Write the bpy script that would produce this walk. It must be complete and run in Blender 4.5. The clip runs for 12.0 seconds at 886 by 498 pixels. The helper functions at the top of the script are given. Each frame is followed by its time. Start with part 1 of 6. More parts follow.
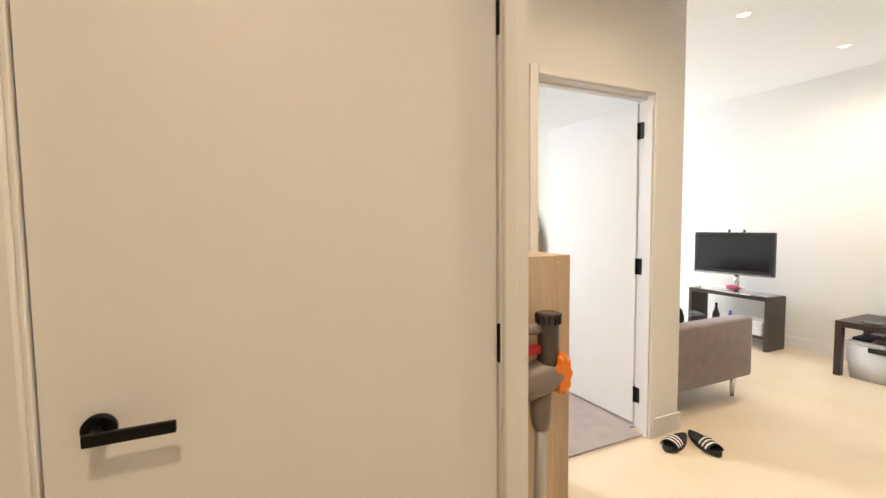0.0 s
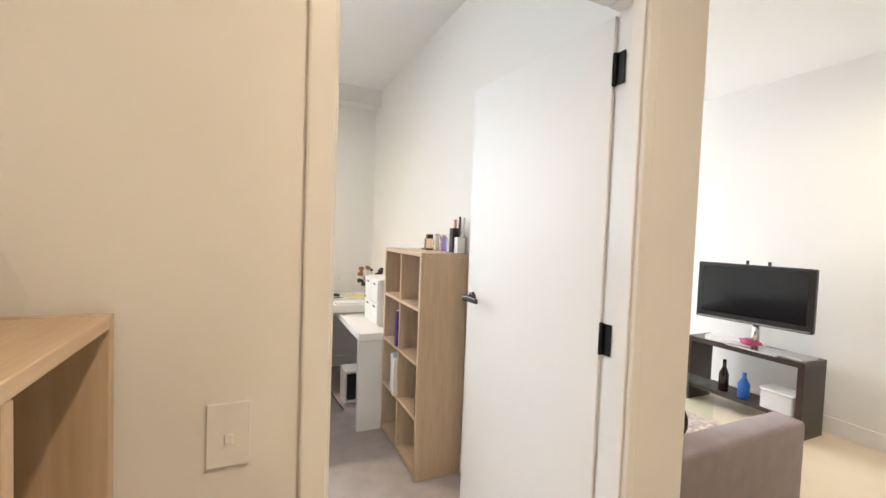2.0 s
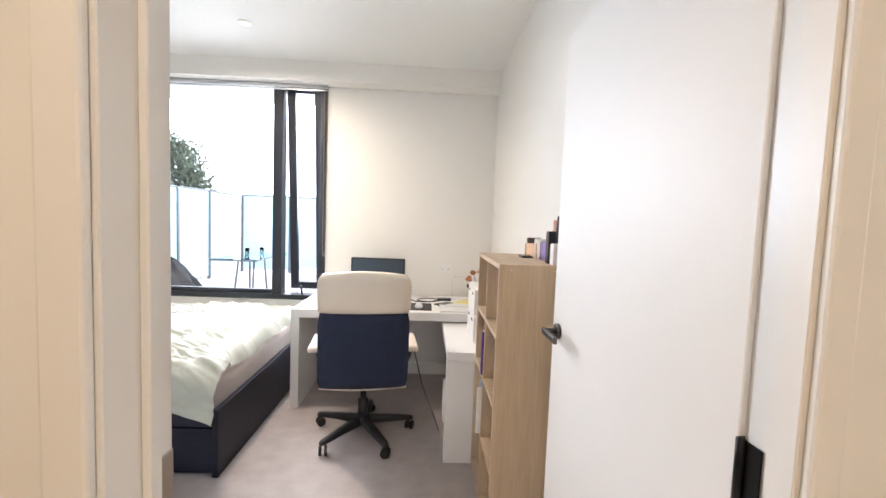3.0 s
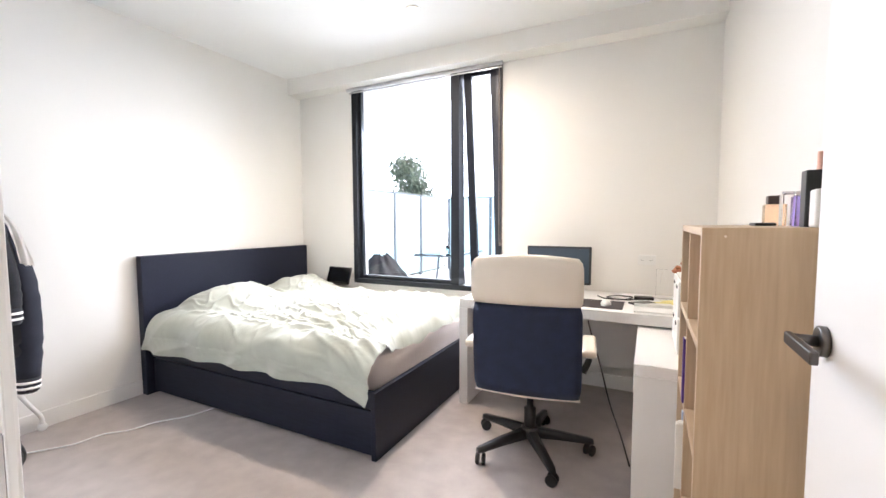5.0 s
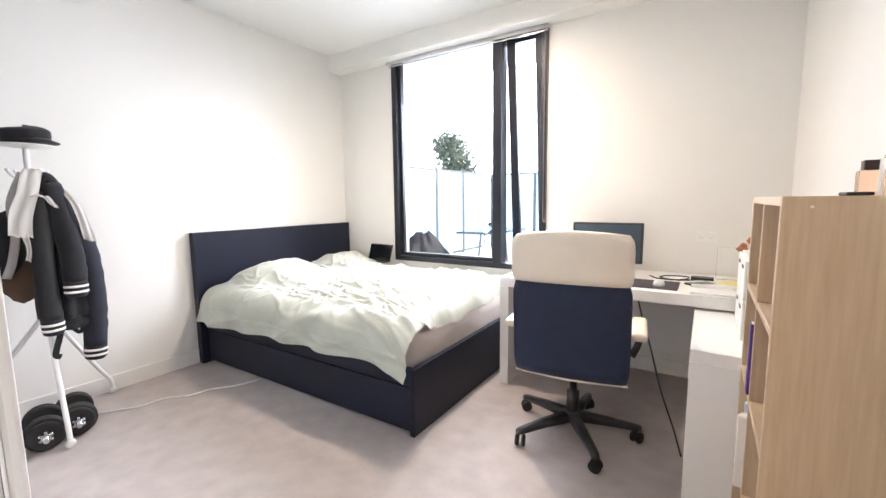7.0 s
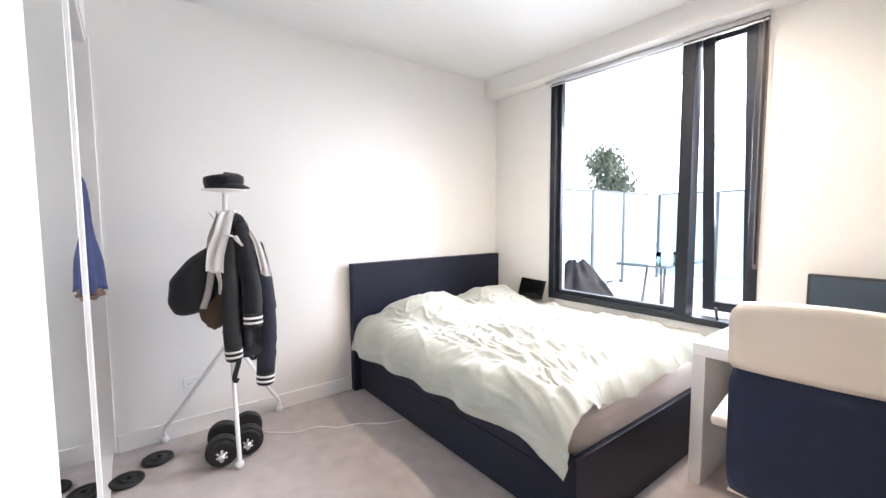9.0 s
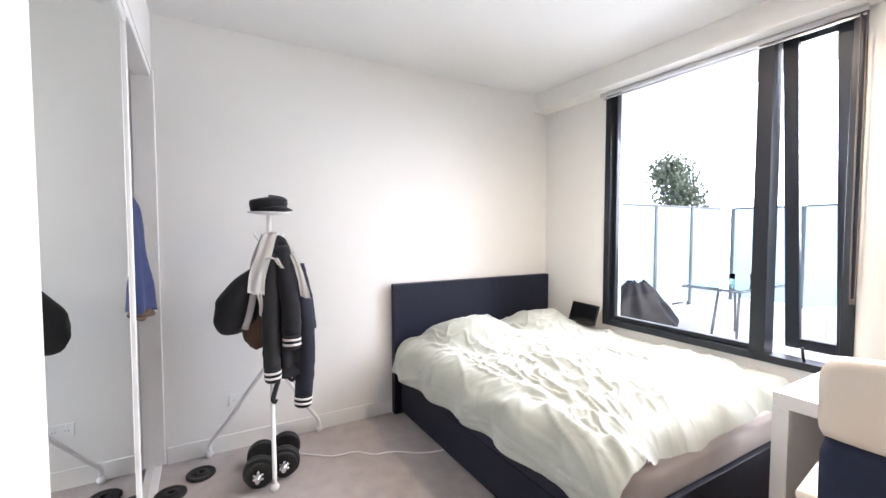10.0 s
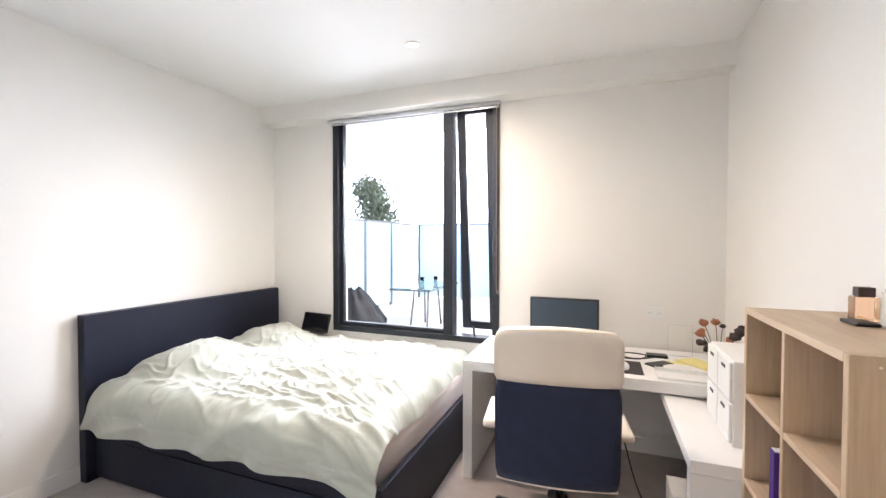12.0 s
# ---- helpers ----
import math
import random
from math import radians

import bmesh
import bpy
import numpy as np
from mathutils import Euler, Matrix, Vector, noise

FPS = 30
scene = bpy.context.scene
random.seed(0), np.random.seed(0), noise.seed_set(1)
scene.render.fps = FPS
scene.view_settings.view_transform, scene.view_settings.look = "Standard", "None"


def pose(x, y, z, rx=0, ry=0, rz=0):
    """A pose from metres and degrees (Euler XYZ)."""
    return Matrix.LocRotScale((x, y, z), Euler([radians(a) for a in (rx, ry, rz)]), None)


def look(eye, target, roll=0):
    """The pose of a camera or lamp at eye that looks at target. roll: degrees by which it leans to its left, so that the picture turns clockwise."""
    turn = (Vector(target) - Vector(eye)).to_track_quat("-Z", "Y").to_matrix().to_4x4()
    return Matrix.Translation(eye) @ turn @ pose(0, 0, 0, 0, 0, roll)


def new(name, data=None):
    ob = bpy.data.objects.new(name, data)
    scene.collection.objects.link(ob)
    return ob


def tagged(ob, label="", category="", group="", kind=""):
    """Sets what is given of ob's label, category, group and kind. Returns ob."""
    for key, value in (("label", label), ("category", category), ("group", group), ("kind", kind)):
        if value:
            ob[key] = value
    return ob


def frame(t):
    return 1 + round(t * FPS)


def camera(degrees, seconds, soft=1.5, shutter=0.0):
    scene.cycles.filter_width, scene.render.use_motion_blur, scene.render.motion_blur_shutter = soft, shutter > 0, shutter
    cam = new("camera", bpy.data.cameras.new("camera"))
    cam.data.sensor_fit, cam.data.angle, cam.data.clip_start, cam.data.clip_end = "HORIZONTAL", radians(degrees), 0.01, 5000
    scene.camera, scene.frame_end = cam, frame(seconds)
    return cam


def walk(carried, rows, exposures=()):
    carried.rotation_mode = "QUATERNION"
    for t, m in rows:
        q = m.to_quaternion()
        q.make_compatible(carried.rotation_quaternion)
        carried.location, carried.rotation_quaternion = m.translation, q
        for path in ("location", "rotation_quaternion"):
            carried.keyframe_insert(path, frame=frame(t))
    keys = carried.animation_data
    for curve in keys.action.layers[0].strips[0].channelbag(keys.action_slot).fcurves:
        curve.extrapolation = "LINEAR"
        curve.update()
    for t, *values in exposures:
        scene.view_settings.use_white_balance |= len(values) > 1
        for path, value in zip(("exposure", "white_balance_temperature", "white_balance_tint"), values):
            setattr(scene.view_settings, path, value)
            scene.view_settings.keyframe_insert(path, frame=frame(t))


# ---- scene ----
cam = camera(94.2, 12.0)
PATH = [
    (0, (0.382, 0.367, 1.311), (1.19, 2.193, 1.192), -0.6),
    (0.5, (0.638, 0.681, 1.311), (1.716, 2.361, 1.183), -0.5),
    (1, (0.909, 0.926, 1.333), (2.08, 2.543, 1.216), -0.1),
    (1.5, (1.245, 1.09, 1.348), (2.297, 2.789, 1.261), 1.3),
    (2, (1.54, 1.28, 1.35), (2.376, 3.095, 1.273), 2.1),
    (2.5, (1.799, 1.482, 1.381), (2.315, 3.412, 1.279), 2.9),
    (3, (2.046, 1.64, 1.403), (2.125, 3.634, 1.273), 2.2),
    (3.5, (2.177, 1.812, 1.399), (1.885, 3.787, 1.275), 1.5),
    (5.5, (2.226, 2.113, 1.233), (1.267, 3.862, 1.085), -0.5),
    (6, (2.222, 2.131, 1.233), (1.239, 3.864, 1.054), -0.6),
    (6.5, (2.233, 2.142, 1.232), (1.222, 3.854, 1.014), -0.7),
    (8.5, (1.999, 2.286, 1.334), (0.57, 3.673, 1.144), -0.4),
    (9, (1.937, 2.364, 1.375), (0.355, 3.578, 1.224), -0.3),
    (9.5, (1.905, 2.452, 1.423), (0.217, 3.518, 1.302), -0.1),
    (10, (1.894, 2.498, 1.438), (0.162, 3.494, 1.346), 0.0),
    (10.5, (1.887, 2.511, 1.419), (0.188, 3.565, 1.36), -0.2),
    (11, (1.827, 2.418, 1.439), (0.323, 3.735, 1.379), -0.1),
    (11.5, (1.814, 2.303, 1.456), (0.652, 3.929, 1.4), -0.1),
    (12, (1.865, 2.214, 1.474), (1.153, 4.083, 1.432), 0.1),
]
EXPOSURES = [(0.0, 1.64, 6200, 12), (1.5, 1.54, 6150, 12), (2.5, 1.44, 6100, 13), (3.5, 1.52, 5950, 16), (5.5, 1.70, 6000, 16), (6.5, 1.70, 6000, 16), (8.5, 1.66, 6000, 18), (9.5, 1.50, 6000, 18), (10.5, 1.46, 6000, 18), (12.0, 1.48, 6050, 17)]
walk(cam, [(t, look(eye, target, roll)) for t, eye, target, roll in PATH], EXPOSURES)


# ---- world and light ----
world = bpy.data.worlds.new("sky")
scene.world = world
world.use_nodes = True
wn = world.node_tree
sky = wn.nodes.new("ShaderNodeTexSky")
sky.sky_type, sky.sun_disc = "NISHITA", False
sky.sun_elevation, sky.sun_rotation = radians(41), radians(96)
sky.air_density, sky.dust_density = 1.0, 4.0
wn.nodes["Background"].inputs[1].default_value = 0.15
wn.links.new(sky.outputs[0], wn.nodes["Background"].inputs[0])

sun = new("sun", bpy.data.lights.new("sun", "SUN"))
sun.data.energy, sun.data.angle, sun.data.color = 0.7, radians(14), (1, 0.97, 0.92)
sun.matrix_world = look((0, 0, 0), (-0.75, 0.08, -0.66))


def window_light(name, eye, target, w, h, power, color, spread=180):
    ob = new(name, bpy.data.lights.new(name, "AREA"))
    ob.data.shape, ob.data.size, ob.data.size_y = "RECTANGLE", w, h
    ob.data.energy, ob.data.color = power, color
    ob.data.spread = radians(spread)
    ob.matrix_world = look(eye, target)
    return ob


window_light("daylight_bedroom", (0.36, 5.70, 1.90), (1.1, 2.2, 0.1), 1.45, 1.35, 29, (0.94, 0.975, 1.0), 125)
window_light("daylight_living", (4.1, 6.55, 1.4), (4.1, 2.0, 1.2), 2.3, 2.3, 44, (0.95, 0.98, 1.0))


def spot_light(name, x, y, z, power, color):
    ob = new(name, bpy.data.lights.new(name, "SPOT"))
    ob.data.energy, ob.data.color, ob.data.spot_size, ob.data.spot_blend = power, color, radians(172), 1.0
    ob.data.shadow_soft_size = 0.045
    ob.matrix_world = look((x, y, z), (x, y, 0))
    return ob


WARM = (1.0, 0.76, 0.50)
# last two: unseen hall lamps, added where they brighten the hall walls
DOWNLIGHTS = [(4.68, 2.14, 20, (1, 0.84, 0.64)), (3.40, 2.15, 20, (1, 0.84, 0.64)), (0.76, 4.575, 58, (1, 0.82, 0.6)),
              (1.95, 1.05, 30, WARM), (0.30, 0.10, 24, WARM)]
CEIL = 2.70
for lx, ly, lp, lc in DOWNLIGHTS:
    spot_light("downlight_lamp", lx, ly, CEIL - 0.03, lp, lc)


# ---- materials ----
def mat(name, color, rough=0.5, metal=0.0, var=0.06, scale=6.0, bump=0.0, bump_scale=120.0, color2=None, stretch=(1, 1, 1), coat=0.0, sheen=0.0, spec=None):
    """Two scales of variation: broad stains and fine grain, with bump."""
    m = bpy.data.materials.new(name)
    m.use_nodes = True
    nt = m.node_tree
    b = nt.nodes["Principled BSDF"]
    b.inputs["Roughness"].default_value = rough
    b.inputs["Metallic"].default_value = metal
    b.inputs["Coat Weight"].default_value = coat
    b.inputs["Sheen Weight"].default_value = sheen
    if spec is not None:
        b.inputs["Specular IOR Level"].default_value = spec
    tc = nt.nodes.new("ShaderNodeTexCoord")
    mp = nt.nodes.new("ShaderNodeMapping")
    mp.inputs["Scale"].default_value = stretch
    nt.links.new(tc.outputs["Object"], mp.inputs["Vector"])
    n1 = nt.nodes.new("ShaderNodeTexNoise")
    n1.inputs["Scale"].default_value, n1.inputs["Detail"].default_value = scale, 5
    n2 = nt.nodes.new("ShaderNodeTexNoise")
    n2.inputs["Scale"].default_value, n2.inputs["Detail"].default_value = bump_scale, 3
    for n in (n1, n2):
        nt.links.new(mp.outputs[0], n.inputs["Vector"])
    mix0 = nt.nodes.new("ShaderNodeMath")
    mix0.operation = "MULTIPLY_ADD"
    nt.links.new(n2.outputs["Fac"], mix0.inputs[0])
    mix0.inputs[1].default_value = 0.35
    nt.links.new(n1.outputs["Fac"], mix0.inputs[2])
    ramp = nt.nodes.new("ShaderNodeMapRange")
    ramp.inputs["From Min"].default_value, ramp.inputs["From Max"].default_value = 0.4, 0.95
    nt.links.new(mix0.outputs[0], ramp.inputs["Value"])
    mx = nt.nodes.new("ShaderNodeMix")
    mx.data_type = "RGBA"
    c2 = color2 or tuple(min(1, c * (1 + var)) for c in color)
    c1 = color if color2 else tuple(c * (1 - var) for c in color)
    mx.inputs[6].default_value, mx.inputs[7].default_value = (*c1, 1), (*c2, 1)
    nt.links.new(ramp.outputs[0], mx.inputs[0])
    nt.links.new(mx.outputs[2], b.inputs["Base Color"])
    if bump:
        bp = nt.nodes.new("ShaderNodeBump")
        bp.inputs["Strength"].default_value, bp.inputs["Distance"].default_value = bump, 0.002
        nt.links.new(mix0.outputs[0], bp.inputs["Height"])
        nt.links.new(bp.outputs[0], b.inputs["Normal"])
    return m


def glass(name, color=(1, 1, 1), rough=0.0, ior=1.45):
    m = bpy.data.materials.new(name)
    m.use_nodes = True
    b = m.node_tree.nodes["Principled BSDF"]
    b.inputs["Base Color"].default_value = (*color, 1)
    b.inputs["Roughness"].default_value = rough
    b.inputs["IOR"].default_value = ior
    b.inputs["Transmission Weight"].default_value = 1.0
    return m


def thin_pane(name, tint=(1, 1, 1)):
    """Window glass: clear, with a faint mirror gloss."""
    m = bpy.data.materials.new(name)
    m.use_nodes = True
    nt = m.node_tree
    nt.nodes.remove(nt.nodes["Principled BSDF"])
    tr, gl, mx = nt.nodes.new("ShaderNodeBsdfTransparent"), nt.nodes.new("ShaderNodeBsdfGlossy"), nt.nodes.new("ShaderNodeMixShader")
    fr = nt.nodes.new("ShaderNodeFresnel")
    fr.inputs[0].default_value = 1.3
    tr.inputs[0].default_value = (*tint, 1)
    gl.inputs["Roughness"].default_value = 0.02
    nt.links.new(fr.outputs[0], mx.inputs[0])
    nt.links.new(tr.outputs[0], mx.inputs[1])
    nt.links.new(gl.outputs[0], mx.inputs[2])
    nt.links.new(mx.outputs[0], nt.nodes["Material Output"].inputs[0])
    return m


def glow(name, color, strength):
    m = bpy.data.materials.new(name)
    m.use_nodes = True
    b = m.node_tree.nodes["Principled BSDF"]
    b.inputs["Base Color"].default_value = (*color, 1)
    b.inputs["Emission Color"].default_value = (*color, 1)
    b.inputs["Emission Strength"].default_value = strength
    return m


def oak(name, c1, c2, axis=2, rough=0.45):
    """Pale printed oak: long soft grain along one axis with fine pores and cathedral figure."""
    m = bpy.data.materials.new(name)
    m.use_nodes = True
    nt = m.node_tree
    b = nt.nodes["Principled BSDF"]
    b.inputs["Roughness"].default_value = rough
    tc, mp = nt.nodes.new("ShaderNodeTexCoord"), nt.nodes.new("ShaderNodeMapping")
    st = [14, 14, 14]
    st[axis] = 0.9
    mp.inputs["Scale"].default_value = st
    nt.links.new(tc.outputs["Object"], mp.inputs["Vector"])
    n1, n2 = nt.nodes.new("ShaderNodeTexNoise"), nt.nodes.new("ShaderNodeTexNoise")
    n1.inputs["Scale"].default_value, n1.inputs["Detail"].default_value, n1.inputs["Distortion"].default_value = 0.7, 4, 0.6
    n2.inputs["Scale"].default_value, n2.inputs["Detail"].default_value = 7, 6
    for n in (n1, n2):
        nt.links.new(mp.outputs[0], n.inputs["Vector"])
    a = nt.nodes.new("ShaderNodeMath")
    a.operation = "MULTIPLY_ADD"
    a.inputs[1].default_value = 0.55
    nt.links.new(n2.outputs["Fac"], a.inputs[0])
    nt.links.new(n1.outputs["Fac"], a.inputs[2])
    rp = nt.nodes.new("ShaderNodeMapRange")
    rp.inputs["From Min"].default_value, rp.inputs["From Max"].default_value = 0.5, 1.05
    nt.links.new(a.outputs[0], rp.inputs["Value"])
    mx = nt.nodes.new("ShaderNodeMix")
    mx.data_type = "RGBA"
    mx.inputs[6].default_value, mx.inputs[7].default_value = (*c1, 1), (*c2, 1)
    nt.links.new(rp.outputs[0], mx.inputs[0])
    nt.links.new(mx.outputs[2], b.inputs["Base Color"])
    bp = nt.nodes.new("ShaderNodeBump")
    bp.inputs["Strength"].default_value, bp.inputs["Distance"].default_value = 0.12, 0.001
    nt.links.new(a.outputs[0], bp.inputs["Height"])
    nt.links.new(bp.outputs[0], b.inputs["Normal"])
    return m


WALL = mat("wall_paint", (0.80, 0.785, 0.75), 0.7, var=0.015, scale=1.3, bump=0.12, bump_scale=260)
CEILM = mat("ceiling_paint", (0.80, 0.80, 0.785), 0.8, var=0.012, scale=1.1, bump=0.08, bump_scale=200)
TRIM = mat("trim_gloss_paint", (0.80, 0.785, 0.755), 0.35, var=0.012, scale=3, bump=0.05, bump_scale=60)
DOORM = mat("door_satin_paint", (0.80, 0.79, 0.775), 0.5, var=0.012, scale=2, bump=0.06, bump_scale=90)
CARPET = mat("grey_carpet", (0.36, 0.315, 0.295), 0.95, color2=(0.46, 0.41, 0.385), scale=9, bump=0.9, bump_scale=420, sheen=0.2)
VINYL = mat("pale_floor", (0.72, 0.61, 0.44), 0.3, color2=(0.79, 0.68, 0.51), scale=3, bump=0.06, bump_scale=90)
OAK_V = oak("pale_oak_upright", (0.42, 0.30, 0.185), (0.60, 0.47, 0.325), 2)
OAK_H = oak("pale_oak_flat", (0.42, 0.30, 0.185), (0.60, 0.47, 0.325), 1)
BLACKWOOD = mat("black_brown_wood", (0.008, 0.010, 0.021), 0.45, color2=(0.017, 0.020, 0.038), scale=9, stretch=(1, 14, 14), bump=0.08, bump_scale=60, spec=0.25)
DARKWOOD = mat("dark_brown_laminate", (0.03, 0.02, 0.016), 0.35, color2=(0.06, 0.04, 0.032), scale=8, stretch=(12, 1, 12), bump=0.06, bump_scale=60)
WHITELAM = mat("white_laminate", (0.82, 0.81, 0.79), 0.3, var=0.01, scale=3)
KITCHEN = mat("white_kitchen_front", (0.8, 0.78, 0.75), 0.25, var=0.01, scale=3)
BENCH = mat("pale_benchtop", (0.70, 0.64, 0.58), 0.25, var=0.05, scale=40, bump_scale=200)
ALU = mat("black_aluminium", (0.018, 0.021, 0.028), 0.38, metal=0.3, var=0.1, scale=8)
HINGE = mat("black_steel", (0.012, 0.011, 0.011), 0.4, metal=0.7, var=0.1, scale=12)
GUNMETAL = mat("gunmetal", (0.12, 0.115, 0.115), 0.32, metal=0.9, var=0.08, scale=12)
CHROME = mat("brushed_steel", (0.62, 0.62, 0.63), 0.25, metal=1.0, var=0.05, scale=30)
DUVETM = mat("sage_cotton", (0.38, 0.40, 0.34), 0.85, color2=(0.46, 0.475, 0.41), scale=5, bump=0.35, bump_scale=160, sheen=0.3)
SHEETM = mat("dusty_sheet", (0.68, 0.61, 0.58), 0.85, var=0.05, scale=6, bump=0.35, bump_scale=120, sheen=0.2)
NAVYFAB = mat("navy_mesh_fabric", (0.009, 0.016, 0.045), 0.8, var=0.2, scale=20, bump=0.5, bump_scale=500, sheen=0.03)
CREAMLEATHER = mat("cream_faux_leather", (0.74, 0.66, 0.55), 0.42, var=0.04, scale=6, bump=0.25, bump_scale=300)
BLACKPLASTIC = mat("black_plastic", (0.014, 0.014, 0.015), 0.4, var=0.15, scale=15, bump=0.08)
SCREEN = mat("black_screen", (0.006, 0.007, 0.009), 0.12, var=0.05, scale=4)
SCREENBLUE = mat("matt_screen", (0.035, 0.055, 0.08), 0.35, var=0.05, scale=4)
WHITEPLASTIC = mat("white_plastic", (0.80, 0.80, 0.78), 0.35, var=0.02, scale=8)
WHITEMETAL = mat("white_enamel", (0.82, 0.81, 0.79), 0.3, var=0.02, scale=10)
BLACKWOOL = mat("black_wool", (0.010, 0.010, 0.013), 0.95, var=0.3, scale=18, bump=0.8, bump_scale=350, sheen=0.08)
BLACKNYLON = mat("black_nylon", (0.009, 0.009, 0.011), 0.7, var=0.25, scale=12, bump=0.5, bump_scale=160)
NAVYCOTTON = mat("navy_cotton", (0.013, 0.015, 0.026), 0.9, var=0.2, scale=12, bump=0.6, bump_scale=260)
DENIM = mat("blue_denim", (0.018, 0.027, 0.085), 0.9, color2=(0.033, 0.045, 0.12), scale=16, bump=0.6, bump_scale=320)
WHITECLOTH = mat("white_cloth", (0.80, 0.77, 0.73), 0.9, var=0.05, scale=12, bump=0.5, bump_scale=200)
BROWNFELT = mat("brown_felt", (0.09, 0.055, 0.035), 0.95, var=0.15, scale=12, bump=0.5)
SOFAM = mat("grey_mauve_fabric", (0.19, 0.152, 0.158), 0.95, color2=(0.25, 0.205, 0.212), scale=14, bump=0.6, bump_scale=420, sheen=0.3)
RUBBER = mat("black_rubber", (0.012, 0.012, 0.012), 0.6, var=0.15, scale=18, bump=0.2)
TERRACE = mat("pale_paver", (0.52, 0.50, 0.48), 0.85, color2=(0.62, 0.60, 0.57), scale=7, bump=0.3, bump_scale=120)
FROST = bpy.data.materials.new("frosted_glass")
FROST.use_nodes = True
FROST.node_tree.nodes["Principled BSDF"].inputs["Base Color"].default_value = (0.50, 0.68, 0.75, 1)
FROST.node_tree.nodes["Principled BSDF"].inputs["Roughness"].default_value = 0.35
FROST.node_tree.nodes["Principled BSDF"].inputs["Transmission Weight"].default_value = 0.5
POSTM = mat("grey_post", (0.16, 0.18, 0.19), 0.5, metal=0.4, var=0.08, scale=10)
LEAF = mat("leaf", (0.09, 0.13, 0.085), 0.5, color2=(0.12, 0.16, 0.11), scale=3, bump=0.2)
BARK = mat("bark", (0.08, 0.055, 0.04), 0.9, var=0.3, scale=20, bump=0.8)
CONCRETE = mat("render_wall", (0.55, 0.54, 0.52), 0.85, var=0.06, scale=2, bump=0.3)
CACTUS = mat("cactus_skin", (0.07, 0.15, 0.035), 0.6, color2=(0.15, 0.25, 0.08), scale=30, bump=0.5)
CONCPOT = mat("grey_ceramic", (0.42, 0.38, 0.34), 0.6, var=0.08, scale=20, bump=0.2)
AMBER = mat("dark_brown_glass", (0.022, 0.011, 0.008), 0.12, var=0.2, scale=10, coat=0.5)
REED = mat("rattan_reed", (0.55, 0.34, 0.2), 0.7, var=0.1, scale=30)
SHELLM = mat("seashell", (0.78, 0.70, 0.60), 0.45, var=0.1, scale=20, bump=0.4)
ORANGE = mat("orange_plastic", (0.85, 0.24, 0.012), 0.3, var=0.05, scale=10)
REDP = mat("red_plastic", (0.5, 0.02, 0.03), 0.35, var=0.05, scale=10)
GREYP = mat("warm_grey_plastic", (0.20, 0.16, 0.14), 0.35, var=0.08, scale=10)
PURPLE = mat("purple_card", (0.06, 0.018, 0.20), 0.5, var=0.08, scale=10)
PINK = mat("pink_card", (0.48, 0.06, 0.16), 0.5, var=0.08, scale=10)
REDCARD = mat("red_card", (0.55, 0.03, 0.04), 0.5, var=0.08, scale=10)
PAPER = mat("white_paper", (0.80, 0.79, 0.76), 0.8, var=0.03, scale=20)
BLUEPAPER = mat("pale_blue_card", (0.45, 0.55, 0.72), 0.7, var=0.04, scale=20)
YELLOW = mat("pale_yellow_paper", (0.82, 0.74, 0.30), 0.8, var=0.05, scale=20)
BLUEP = mat("blue_plastic", (0.03, 0.16, 0.55), 0.3, var=0.05, scale=10)
PINKP = mat("pink_plastic", (0.80, 0.35, 0.33), 0.35, var=0.05, scale=10)
BROWNTWIG = mat("dried_stems", (0.05, 0.035, 0.03), 0.8, var=0.3, scale=30)
DRYFLOWER = mat("dried_petals", (0.35, 0.13, 0.06), 0.8, var=0.3, scale=30)
CLEAR = glass("clear_glass", (1, 1, 1), 0.0, 1.3)
PERFUME = glass("peach_perfume", (1.0, 0.72, 0.5), 0.02, 1.4)
VIOLETG = glass("violet_glass", (0.5, 0.4, 0.9), 0.03, 1.4)
TUBP = glass("cloudy_plastic", (0.90, 0.91, 0.95), 0.25, 1.1)
TUBP.node_tree.nodes["Principled BSDF"].inputs["Transmission Weight"].default_value = 0.3
TABLEG = thin_pane("table_glass", (0.84, 0.93, 0.91))
TEALG = glass("pale_teal_glass", (0.80, 0.95, 0.95), 0.02, 1.3)
PANE = thin_pane("window_pane")
DECANTERG = thin_pane("decanter_glass", (0.997, 0.996, 0.99))
DECANTERG.node_tree.links.remove(DECANTERG.node_tree.nodes["Mix Shader"].inputs[0].links[0])
DECANTERG.node_tree.nodes["Mix Shader"].inputs[0].default_value = 0.025
MIRROR = mat("mirror", (0.86, 0.89, 0.87), 0.01, metal=1.0, var=0.003, scale=2)
LAMP = glow("lamp_lens", (1.0, 0.70, 0.42), 1.4)
PATTERN = mat("floral_print", (0.16, 0.11, 0.13), 0.9, color2=(0.75, 0.68, 0.62), scale=26, bump=0.3, bump_scale=60)


# ---- mesh helpers ----
def bx(bm, lo, hi, bevel=0.0, seg=2):
    vs = [bm.verts.new((x, y, z)) for x in (lo[0], hi[0]) for y in (lo[1], hi[1]) for z in (lo[2], hi[2])]
    fs = [bm.faces.new([vs[i] for i in f]) for f in ((0, 1, 3, 2), (4, 6, 7, 5), (0, 4, 5, 1), (2, 3, 7, 6), (0, 2, 6, 4), (1, 5, 7, 3))]
    if bevel:
        es = list({e for f in fs for e in f.edges})
        bmesh.ops.bevel(bm, geom=es, offset=bevel, segments=seg, profile=0.5, affect="EDGES")
    return bm


